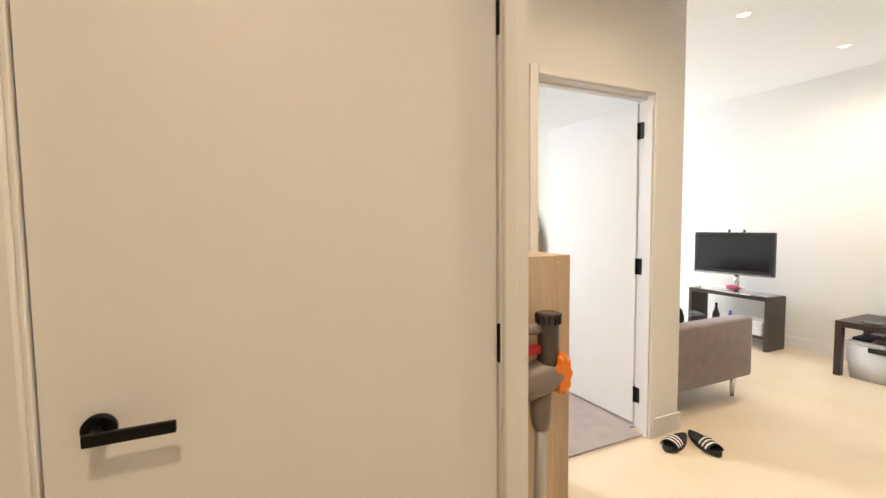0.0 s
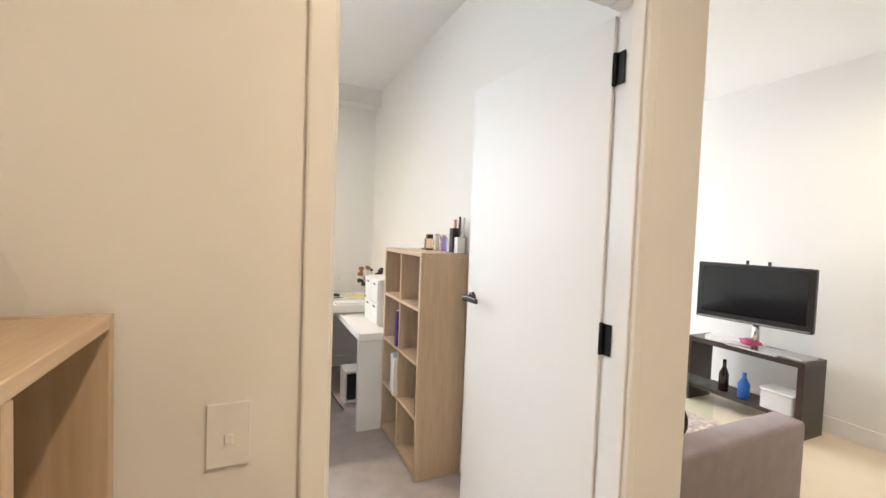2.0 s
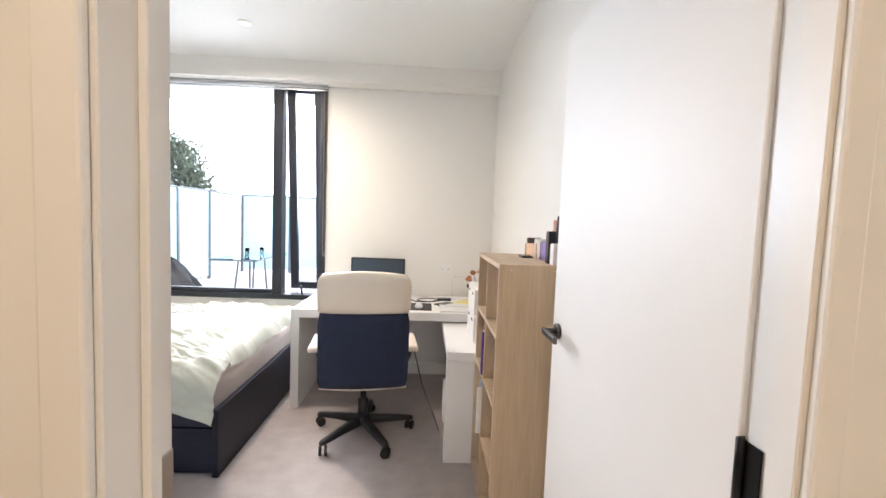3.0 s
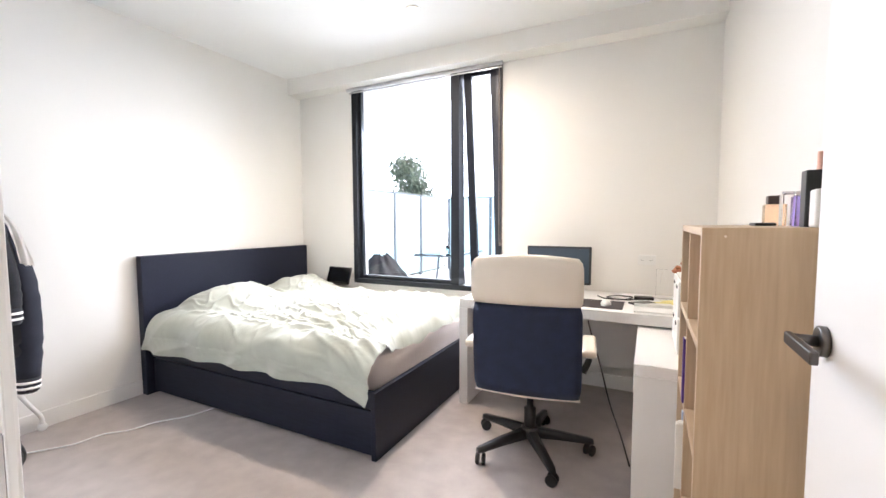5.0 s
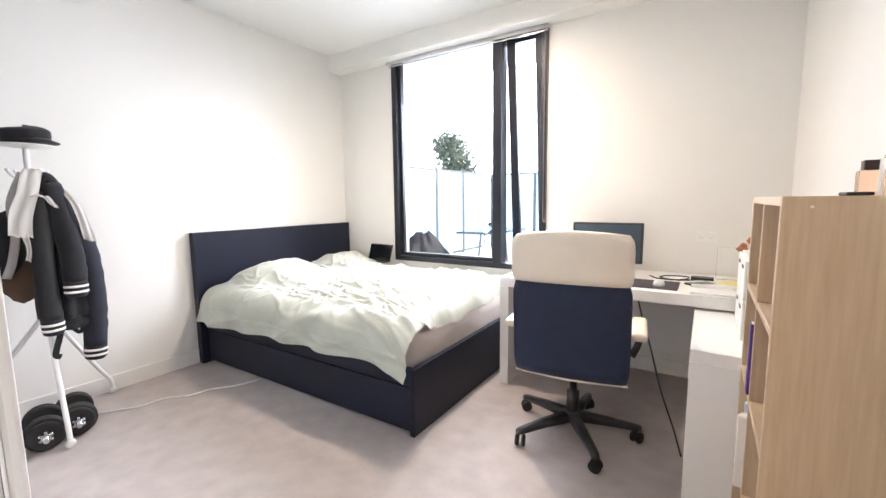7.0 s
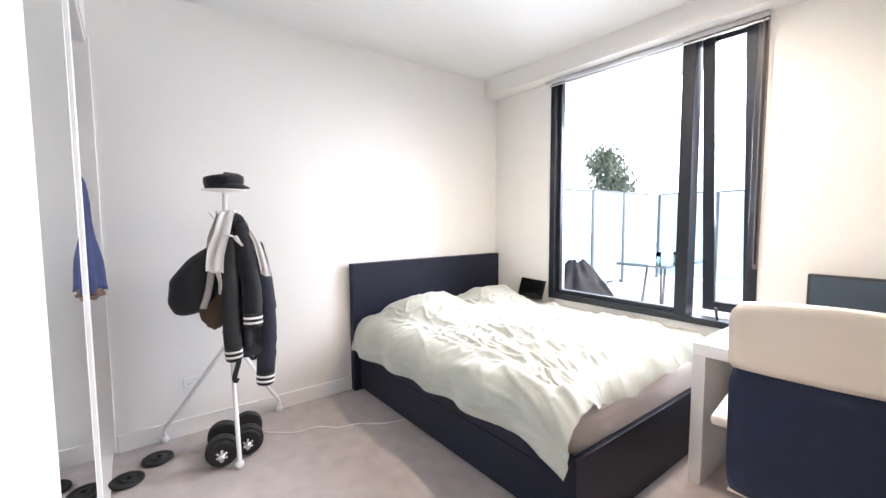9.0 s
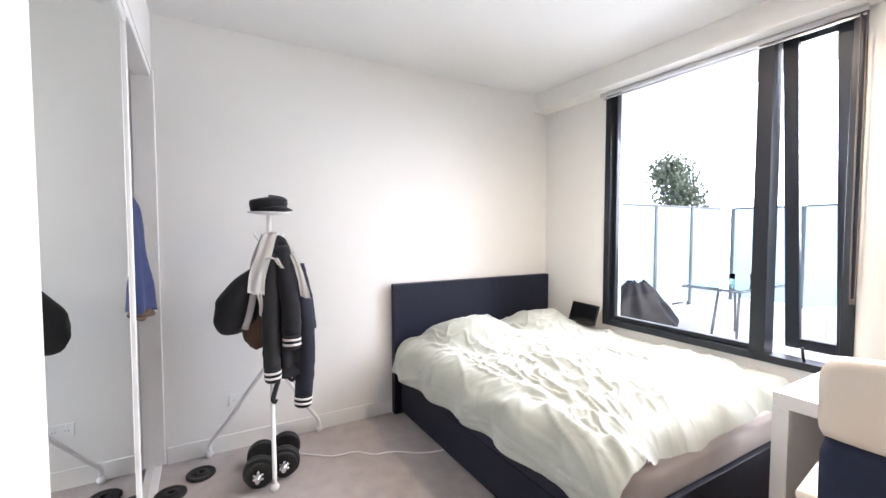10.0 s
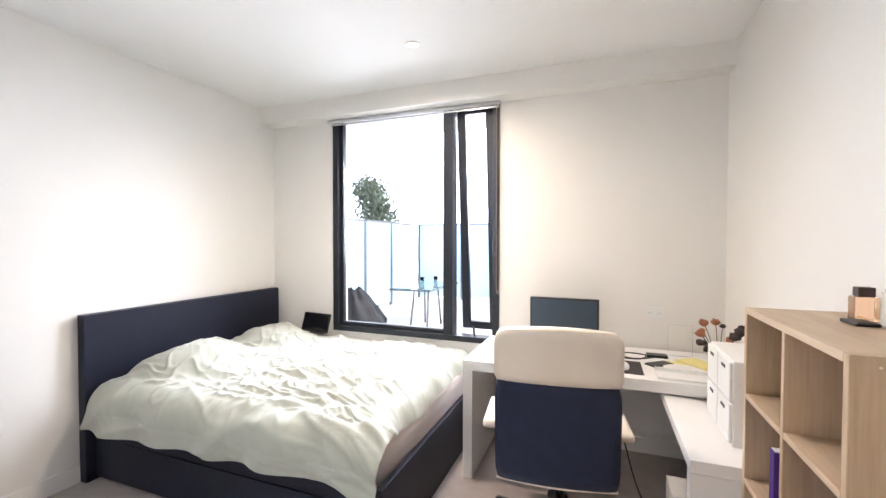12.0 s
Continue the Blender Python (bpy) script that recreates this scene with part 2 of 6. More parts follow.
def box(lo, hi, bevel=0.0, seg=2):
    return bx(bmesh.new(), lo, hi, bevel, seg)


def rings(bm, loops, cap0=True, cap1=True, closed=True):
    """Skin a row of loops of points."""
    rs = [[bm.verts.new(p) for p in lp] for lp in loops]
    n = len(rs[0])
    for a, b in zip(rs, rs[1:]):
        for i in range(n if closed else n - 1):
            j = (i + 1) % n
            f = bm.faces.new((a[i], a[j], b[j], b[i]))
            f.smooth = True
    if cap0:
        bm.faces.new(rs[0][::-1])
    if cap1:
        bm.faces.new(rs[-1])
    return bm


def lathe(bm, x, y, prof, seg=24, cap0=True, cap1=True):
    return rings(bm, [[(x + r * math.cos(2 * math.pi * i / seg), y + r * math.sin(2 * math.pi * i / seg), z) for i in range(seg)] for r, z in prof], cap0, cap1)


def sweep(bm, pts, r, seg=10, flat=1.0):
    """A tube along points; r is one radius or one per point."""
    pts = [Vector(p) for p in pts]
    rr = r if isinstance(r, (list, tuple)) else [r] * len(pts)
    loops, up = [], None
    for i, p in enumerate(pts):
        d = (pts[min(i + 1, len(pts) - 1)] - pts[max(i - 1, 0)]).normalized()
        if up is None:
            up = Vector((0, 0, 1)) if abs(d.z) < 0.9 else Vector((1, 0, 0))
        s = d.cross(up).normalized()
        up = s.cross(d).normalized()
        loops.append([p + s * (rr[i] * math.cos(2 * math.pi * k / seg)) + up * (rr[i] * flat * math.sin(2 * math.pi * k / seg)) for k in range(seg)])
    return rings(bm, loops)


def smooth_path(pts, n=6):
    """Points on a smooth curve through the given ones."""
    P = [Vector(p) for p in pts]
    P = [P[0] * 2 - P[1]] + P + [P[-1] * 2 - P[-2]]
    out = []
    for i in range(1, len(P) - 2):
        for k in range(n):
            t = k / n
            a, b, c, d = P[i - 1], P[i], P[i + 1], P[i + 2]
            out.append(0.5 * (2 * b + (c - a) * t + (2 * a - 5 * b + 4 * c - d) * t * t + (3 * b - a - 3 * c + d) * t ** 3))
    return out + [P[-2]]


def turn(bm, m):
    bmesh.ops.transform(bm, matrix=m, verts=bm.verts)
    return bm


def about(x, y, z, rx=0, ry=0, rz=0):
    return pose(x, y, z, rx, ry, rz) @ pose(-x, -y, -z)


def finish(name, bm, material, smooth=False):
    bmesh.ops.recalc_face_normals(bm, faces=bm.faces)
    me = bpy.data.meshes.new(name)
    bm.to_mesh(me)
    bm.free()
    me.materials.append(material)
    if smooth:
        for p in me.polygons:
            p.use_smooth = True
    return me


def thing(name, base, label, category, group="", kind=""):
    ob = new(name)
    ob.empty_display_size = 0.1
    ob.location = base
    return tagged(ob, label, category, group, kind)


def part(name, bm, material, parent, label="", smooth=False):
    """Links a mesh, built in world places, as a part of a thing or of a part."""
    root = parent
    while root.parent:
        root = root.parent
    bmesh.ops.translate(bm, vec=-Vector(root.location), verts=bm.verts)
    ob = new(name, finish(name, bm, material, smooth))
    ob.parent = parent
    return tagged(ob, label)


def solo(name, bm, material, base, label, category, group="", kind="", smooth=False):
    bmesh.ops.translate(bm, vec=-Vector(base), verts=bm.verts)
    ob = new(name, finish(name, bm, material, smooth))
    ob.location = base
    return tagged(ob, label, category, group, kind)


def setting(name, bm, material, label, category):
    return tagged(new(name, finish(name, bm, material)), label, category, kind="structure")


def quad_sheet(nx, ny, fn):
    """A grid sheet of points fn(u, v)."""
    bm = bmesh.new()
    g = [[bm.verts.new(fn(i / nx, j / ny)) for j in range(ny + 1)] for i in range(nx + 1)]
    for i in range(nx):
        for j in range(ny):
            f = bm.faces.new((g[i][j], g[i + 1][j], g[i + 1][j + 1], g[i][j + 1]))
            f.smooth = True
    return bm


def ball(bm, c, r, seg=12, squash=(1, 1, 1), bumpy=0.0, m=None):
    got = bmesh.ops.create_uvsphere(bm, u_segments=seg, v_segments=max(6, seg * 2 // 3), radius=1)
    for v in got["verts"]:
        d = 1 + bumpy * noise.noise(v.co * 2.3 + Vector(c) * 5)
        p = Vector((v.co.x * r * squash[0] * d, v.co.y * r * squash[1] * d, v.co.z * r * squash[2] * d))
        v.co = Vector(c) + (m.to_3x3() @ p if m else p)
    for v in got["verts"]:
        for f in v.link_faces:
            f.smooth = True
    return bm


# ---- the shell ----
XL, XR, XLIV, XEND = -1.09, 2.635, 2.778, 5.42     # bedroom sides, living side of the party wall, living far wall
YH, YB, YW = 2.11, 2.24, 5.37                      # hall face and bedroom face of the door wall, window wall
DX0, DX1, DTOP = 1.685, 2.505, 2.055               # bedroom door opening
YBACK, YLIV, XHALL = -1.6, 6.4, -1.5
CX, CY = 1.033, 1.275                               # hall corner beside the closed door

floor = setting("floor", box((XHALL - 0.2, YBACK - 0.2, -0.12), (XEND + 0.2, YLIV + 0.2, -0.012)), VINYL, "pale cream smooth floor of hall and living room", "floor")
bm = box((XL, YB, -0.02), (XR, YW, 0.0))
bx(bm, (XL, 1.48, -0.02), (0.82, YB, 0.0))
bx(bm, (DX0, YH + 0.03, -0.02), (DX1, YB, 0.0))
setting("carpet_floor", bm, CARPET, "grey brown short pile carpet on the bedroom floor", "carpet")
setting("ceiling", box((XHALL - 0.2, YBACK - 0.2, CEIL), (XEND + 0.2, YLIV + 0.2, CEIL + 0.2)), CEILM, "white painted plasterboard ceiling", "ceiling")

# door wall, with the doorway cut through
bm = bmesh.new()
bx(bm, (CX - 0.13, YH, -0.02), (DX0 - 0.02, YB - 0.04, CEIL))
bx(bm, (0.9, YB - 0.04, 0.0), (DX0 - 0.02, YB, CEIL))
bx(bm, (DX1 + 0.02, YH, -0.02), (XLIV, YB - 0.09, CEIL))
bx(bm, (2.575, YB - 0.09, -0.02), (XLIV, YB, CEIL))
bx(bm, (DX0 - 0.02, YH, DTOP + 0.02), (DX1 + 0.02, YB, CEIL))
setting("wall_doorway", bm, WALL, "cream painted plasterboard wall with a doorway", "wall")
setting("wall_party", box((XR, YB, -0.02), (XLIV, YLIV, CEIL)), WALL, "white painted wall between bedroom and living room", "wall")
setting("wall_bed_head", box((XL - 0.15, 1.4, -0.02), (XL, YW + 0.2, CEIL)), WALL, "white painted wall behind the bed head", "wall")

# window wall
WX0, WX1, WZ0, WZ1 = -0.405, 1.135, 0.655, 2.62
bm = bmesh.new()
bx(bm, (XL, YW, -0.02), (WX0, YW + 0.22, CEIL))
bx(bm, (WX1, YW, -0.02), (XR, YW + 0.22, CEIL))
bx(bm, (WX0, YW, -0.02), (WX1, YW + 0.22, WZ0))
bx(bm, (WX0, YW, WZ1), (WX1, YW + 0.22, CEIL))
setting("wall_window", bm, WALL, "white painted wall around the bedroom window", "wall")
setting("bulkhead", box((XL, 5.205, 2.545), (XR, YW, CEIL)), WALL, "white boxed bulkhead along the ceiling above the window", "bulkhead")

# wardrobe recess in the bedroom's near wall
bm = bmesh.new()
bx(bm, (XL, 1.40, -0.02), (0.9, 1.48, CEIL))
bx(bm, (0.82, 1.48, -0.02), (0.9, YB - 0.04, CEIL))
bx(bm, (XL, YB - 0.13, 2.37), (0.9, YB, CEIL))
setting("wall_wardrobe", bm, WALL, "white lining and header of the built-in wardrobe", "wall")

# hall walls, with the closed door
D0X0, D0X1 = 0.018, 0.943
bm = bmesh.new()
bx(bm, (D0X1 + 0.025, CY, -0.02), (CX, CY + 0.12, CEIL))
bx(bm, (CX - 0.12, CY + 0.12, -0.02), (CX, YH, CEIL))
bx(bm, (XHALL, CY, -0.02), (D0X0 - 0.025, CY + 0.12, CEIL))
bx(bm, (D0X0 - 0.025, CY, DTOP + 0.02), (D0X1 + 0.025, CY + 0.12, CEIL))
setting("wall_hall", bm, WALL, "cream painted hall wall with a closed door", "wall")
setting("wall_hall_end", box((XHALL - 0.15, YBACK, -0.02), (XHALL, CY + 0.12, CEIL)), WALL, "cream painted end wall of the hall", "wall")
setting("wall_back", box((XHALL - 0.15, YBACK - 0.15, -0.02), (XEND + 0.15, YBACK, CEIL)), WALL, "cream painted wall behind the entry", "wall")
setting("wall_living", box((XEND, YBACK, -0.02), (XEND + 0.15, YLIV, CEIL)), WALL, "white painted long wall of the living room", "wall")
bm = bmesh.new()
bx(bm, (XLIV, YLIV, -0.02), (2.95, YLIV + 0.15, CEIL))
bx(bm, (5.25, YLIV, -0.02), (XEND + 0.15, YLIV + 0.15, CEIL))
bx(bm, (2.95, YLIV, 2.45), (5.25, YLIV + 0.15, CEIL))
setting("wall_balcony", bm, WALL, "white painted wall around the balcony door", "wall")


def skirting(name, runs, label):
    bm = bmesh.new()
    for x0, y0, x1, y1 in runs:
        bx(bm, (x0, y0, -0.012), (x1, y1, 0.105), 0.003, 1)
    setting(name, bm, TRIM, label, "baseboard")


skirting("baseboard_bedroom", [(XL, YB + 0.02, XL + 0.014, YW), (XL + 0.014, YW - 0.014, XR, YW), (XR - 0.014, YB + 0.05, XR, YW - 0.014), (0.9, YB, DX0 - 0.06, YB + 0.014)], "white painted skirting board of the bedroom")
skirting("baseboard_hall", [(CX, CY + 0.12, CX + 0.014, YH - 0.014), (CX, YH - 0.014, DX0 - 0.06, YH), (DX1 + 0.055, YH - 0.014, XLIV + 0.014, YH), (XLIV, YH, XLIV + 0.014, YLIV), (XEND - 0.014, 1.6, XEND, YLIV), (XHALL, CY - 0.014, D0X0 - 0.08, CY)], "white painted skirting board of hall and living room")


def door_frame(name, x0, x1, yf, yb, top, label, back=True, rebate=0.0):
    """Jamb lining, stop and moulded architraves round an opening in a wall that faces -y."""
    t = thing(name, (x0, yf, 0), label, "door frame", kind="structure")
    for nm, lo, hi in (("jamb", (x0 - 0.02, yf - 0.002, -0.012), (x0, yb - 0.004, top)), ("jamb", (x1, yf - 0.002, -0.012), (x1 + 0.02, yb + 0.002 - (0.09 if rebate else 0), top)), ("head", (x0 - 0.02, yf - 0.002, top), (x1 + 0.02, yb + 0.002, top + 0.02))):
        part(nm, box(lo, hi, 0.002, 1), TRIM, t)
    if rebate:
        part("rebate", box((x1 + 0.02, yb - 0.10, -0.012), (x1 + rebate + 0.02, yb - 0.088, top), 0.002, 1), TRIM, t)
        part("rebate", box((x1 + rebate, yb - 0.088, -0.012), (x1 + rebate + 0.02, yb + 0.002, top), 0.002, 1), TRIM, t)
        part("rebate", box((x1, yb - 0.088, top - 0.004), (x1 + rebate, yb + 0.002, top + 0.02), 0.002, 1), TRIM, t)
    for side in ((yf - 0.018, yf - 0.002), (yb + 0.002, yb + 0.018))[:2 if back else 1]:
        for nm, lo, hi in (("architrave", (x0 - (0.058 if side[0] < yf else 0.085), side[0], -0.012), (x0 - (0.006 if side[0] < yf else 0.035), side[1], top + 0.05)), ("architrave", (x1 + 0.006 + (rebate if side[0] > yf else 0), side[0], -0.012), (x1 + 0.046 + (rebate if side[0] > yf else 0), side[1], top + 0.05)), ("architrave", (x0 - 0.006, side[0], top + 0.006), (x1 + 0.006, side[1], top + 0.05))):
            part(nm, box(lo, hi, 0.005, 2), TRIM, t)
    return t


fr = door_frame("door_frame_1", DX0, DX1, YH, YB, DTOP, "white painted bedroom door frame with moulded architraves", True, 0.05)
for lo, hi in (((DX0, YB - 0.07, -0.012), (DX0 + 0.012, YB - 0.045, DTOP)), ((DX0 + 0.012, YB - 0.07, DTOP - 0.012), (DX1, YB - 0.045, DTOP))):
    part("door_stop", box(lo, hi, 0.002, 1), TRIM, fr)
part("strike_plate", box((DX0 - 0.001, YB - 0.036, 0.95), (DX0 + 0.003, YB - 0.006, 1.06), 0.001, 1), CHROME, fr, "steel strike plate")
fr2 = door_frame("door_frame_2", D0X0, D0X1, CY, CY + 0.12, DTOP, "cream painted frame of the closed hall door", back=False)


def lever(parent, x, y, z, face, reach, mtl, label):
    """A round rose with a flat lever. face: unit vector out of the door; reach: unit vector along the lever."""
    f, r = Vector(face), Vector(reach)
    c = Vector((x, y, z))
    h = part("door_handle", sweep(bmesh.new(), [c, c + f * 0.010, c + f * 0.012], [0.027, 0.027, 0.024], 28), mtl, parent, label)
    part("neck", sweep(bmesh.new(), [c + f * 0.01, c + f * 0.05], 0.010, 14), mtl, h)
    a, b = c + f * 0.05 - r * 0.012, c + f * 0.05 + r * 0.125
    lo = [min(a[i], b[i]) - (0.0 if abs(r[i]) > 0.5 else (0.011 if i == 2 else 0.006)) for i in range(3)]
    hi = [max(a[i], b[i]) + (0.0 if abs(r[i]) > 0.5 else (0.011 if i == 2 else 0.006)) for i in range(3)]
    part("lever", box(lo, hi, 0.003, 2), mtl, h)


def butt_hinge(parent, x, y, z, leaf, r=0.0075):
    """Two leaves and a knuckle; leaf: extents of both leaves in x and y."""
    h = part("hinge", sweep(bmesh.new(), [(x, y, z - 0.052), (x, y, z - 0.05), (x, y, z + 0.05), (x, y, z + 0.052)], [r * 0.5, r, r, r * 0.5], 12), HINGE, parent, "black steel butt hinge")
    for lo, hi in leaf:
        part("leaf", box((lo[0], lo[1], z - 0.05), (hi[0], hi[1], z + 0.05), 0.0015, 1), HINGE, h)


# bedroom door, swung fully open into the room
dx = DX1 + 0.048
door = thing("door_1", (dx, YB, 0), "white painted flush bedroom door, standing open", "door", kind="structure")
OPEN = about(dx, YB + 0.004, 0, 0, 0, 3.3)
leaf = part("door_leaf", turn(box((dx - 0.002, YB + 0.014, 0.012), (dx + 0.036, YB + 0.826, 2.045), 0.002, 1), OPEN), DOORM, door)
for hz in (1.876, 1.033, 0.206):
    butt_hinge(door, dx - 0.004, YB + 0.006, hz, [((dx - 0.006, YB + 0.012), (dx + 0.032, YB + 0.0145)), ((dx - 0.002, YB - 0.032), (dx + 0.0005, YB + 0.004))])
lever(door, dx - 0.046, YB + 0.772, 1.046, (-1, 0, 0), (0, -1, 0), GUNMETAL, "gunmetal lever handle on a round rose")

# closed hall door
door = thing("door_2", (D0X0, CY, 0), "cream painted flush hall door, closed", "door", kind="structure")
part("door_leaf", box((D0X0 + 0.003, CY + 0.008, 0.01), (D0X1 - 0.003, CY + 0.046, DTOP - 0.003), 0.002, 1), DOORM, door)
lever(door, D0X0 + 0.087, CY + 0.008, 0.95, (0, -1, 0), (1, 0, 0), HINGE, "black lever handle on a round rose")
for hz in (1.835, 1.0, 0.2):
    butt_hinge(door, D0X1, CY + 0.003, hz, [((D0X1 - 0.0025, CY + 0.005), (D0X1 + 0.0005, CY + 0.04))], 0.0045)
for lo, hi in (((D0X0, CY + 0.048, -0.012), (D0X0 + 0.014, CY + 0.075, DTOP)), ((D0X1 - 0.014, CY + 0.048, -0.012), (D0X1, CY + 0.075, DTOP)), ((D0X0 + 0.014, CY + 0.048, DTOP - 0.014), (D0X1 - 0.014, CY + 0.075, DTOP))):
    part("door_stop", box(lo, hi, 0.002, 1), TRIM, fr2)

# downlights; the hall pair is added out of view
for lx, ly, lp, lc in DOWNLIGHTS:
    t = thing("downlight", (lx, ly, CEIL), "round white recessed ceiling downlight, switched on; the hall's two are added", "downlight", "ceiling downlights")
    part("trim_ring", lathe(bmesh.new(), lx, ly, [(0.034, CEIL - 0.004), (0.037, CEIL - 0.008), (0.044, CEIL - 0.006), (0.047, CEIL - 0.0005)], 32, False, False), WHITEPLASTIC, t)
    part("lens", lathe(bmesh.new(), lx, ly, [(0.036, CEIL - 0.003), (0.034, CEIL - 0.006), (0.02, CEIL - 0.008)], 24), LAMP, t, "glowing warm lens")


# ---- bedroom window ----
win = thing("window_1", (WX0, YW, WZ0), "black aluminium window with a fixed pane and an awning sash", "window", kind="structure")
FY0, FY1 = YW - 0.012, YW + 0.10
for nm, lo, hi in (("frame_side", (WX0, FY0, WZ0), (WX0 + 0.055, FY1, WZ1)), ("frame_side", (WX1 - 0.055, FY0, WZ0), (WX1, FY1, WZ1)),
                   ("frame_sill", (WX0 + 0.055, FY0, WZ0), (WX1 - 0.055, FY1, WZ0 + 0.045)), ("frame_head", (WX0 + 0.055, FY0, WZ1 - 0.05), (WX1 - 0.055, FY1, WZ1)),
                   ("mullion", (0.67, FY0 - 0.004, WZ0 + 0.045), (0.75, FY1, WZ1 - 0.05))):
    part(nm, box(lo, hi, 0.004, 2), ALU, win)
for lo, hi in (((WX0 + 0.055, YW + 0.03, WZ0 + 0.045), (WX0 + 0.085, YW + 0.075, WZ1 - 0.05)), ((WX0 + 0.085, YW + 0.03, WZ0 + 0.045), (0.67, YW + 0.075, WZ0 + 0.08))):
    part("glazing_bead", box(lo, hi, 0.003, 1), ALU, win)
p = part("pane", box((WX0 + 0.08, YW + 0.05, WZ0 + 0.07), (0.675, YW + 0.056, WZ1 - 0.04)), PANE, win)
p.visible_shadow = False
AW = about(0.9, YW + 0.085, WZ1 - 0.06, 5.5, 0, 0)
sash = part("awning_sash", turn(box((0.758, YW + 0.06, WZ0 + 0.055), (0.83, YW + 0.10, WZ1 - 0.056), 0.004, 1), AW), ALU, win, "black awning sash, pushed open at the foot")
for lo, hi in (((1.0, YW + 0.06, WZ0 + 0.055), (1.076, YW + 0.10, WZ1 - 0.056)), ((0.83, YW + 0.06, WZ0 + 0.055), (1.0, YW + 0.10, WZ0 + 0.12)), ((0.83, YW + 0.06, WZ1 - 0.12), (1.0, YW + 0.10, WZ1 - 0.056))):
    part("sash_rail", turn(box(lo, hi, 0.004, 1), AW), ALU, sash)
p = part("pane", turn(box((0.826, YW + 0.078, WZ0 + 0.115), (1.005, YW + 0.084, WZ1 - 0.115)), AW), PANE, sash)
p.visible_shadow = False
part("winder", sweep(bmesh.new(), [(0.93, YW + 0.02, WZ0 + 0.045), (0.93, YW + 0.0, WZ0 + 0.075), (0.93, YW - 0.012, WZ0 + 0.13)], 0.008, 8), ALU, win, "black chain winder handle")
blind = thing("roller_blind", (0.36, 5.29, 2.5), "rolled-up grey roller blind under the bulkhead", "roller blind")
part("roll", sweep(bmesh.new(), [(WX0 - 0.02, 5.325, 2.529), (WX1 + 0.01, 5.325, 2.529)], 0.0155, 18), mat("grey_blind_cloth", (0.60, 0.60, 0.62), 0.8, var=0.05, scale=30), blind)
part("bottom_bar", box((WX0 - 0.01, 5.340, 2.498), (WX1, 5.348, 2.514), 0.003, 1), CHROME, blind, "slim silver bottom bar")
ch = smooth_path([(WX1 - 0.04 + 0.02, 5.335, 2.51), (WX1 - 0.04 + 0.02, 5.34, 1.8), (WX1 - 0.04 + 0.022, 5.345, 1.12), (WX1 - 0.04 + 0.032, 5.345, 1.085), (WX1 - 0.04 + 0.042, 5.345, 1.12), (WX1 - 0.04 + 0.044, 5.34, 1.8), (WX1 - 0.04 + 0.044, 5.335, 2.51)], 8)
part("bead_chain", sweep(bmesh.new(), ch, 0.0035, 6), GREYP, blind)

# wardrobe sliding doors, one mirrored and drawn aside
ward = thing("wardrobe_track", (XL, YB - 0.1, 0), "white floor track and jamb of the sliding wardrobe", "track", kind="structure")
part("floor_track", box((XL, YB - 0.085, 0.0), (0.9, YB - 0.005, 0.012), 0.003, 1), WHITEMETAL, ward)
part("track_rib", box((XL, YB - 0.05, 0.012), (0.9, YB - 0.042, 0.02)), WHITEMETAL, ward)
part("end_jamb", box((XL, YB - 0.1, 0.012), (XL + 0.025, YB + 0.012, 2.37), 0.003, 1), TRIM, ward)
part("head_track", box((XL + 0.025, YB - 0.09, 2.33), (0.9, YB - 0.004, 2.37), 0.003, 1), WHITEMETAL, ward)
md = thing("mirror_door", (0.3, YB - 0.03, 0.02), "mirrored sliding wardrobe door with slim pale frame", "mirror door")
MX0, MX1 = -0.30, 0.895
for lo, hi in (((MX0, YB - 0.04, 0.022), (MX0 + 0.022, YB - 0.012, 2.33)), ((MX1 - 0.022, YB - 0.04, 0.022), (MX1, YB - 0.012, 2.33)), ((MX0 + 0.022, YB - 0.04, 0.022), (MX1 - 0.022, YB - 0.012, 0.05)), ((MX0 + 0.022, YB - 0.04, 2.3), (MX1 - 0.022, YB - 0.012, 2.33))):
    part("frame_bar", box(lo, hi, 0.003, 1), WHITEMETAL, md)
part("mirror_pane", box((MX0 + 0.02, YB - 0.03, 0.045), (MX1 - 0.02, YB - 0.022, 2.305)), MIRROR, md, "clear mirror glass")


# ---- outdoors ----
TZ = 0.06
setting("ground", box((-400, -400, -9.2), (400, 400, -9.0)), CONCRETE, "distant pale ground far below the terrace", "ground")
base = setting("terrace_slab", box((-2.6, YW + 0.22, TZ - 0.25), (7.5, 11.7, TZ - 0.02)), CONCRETE, "concrete terrace slab outside the window", "terrace")


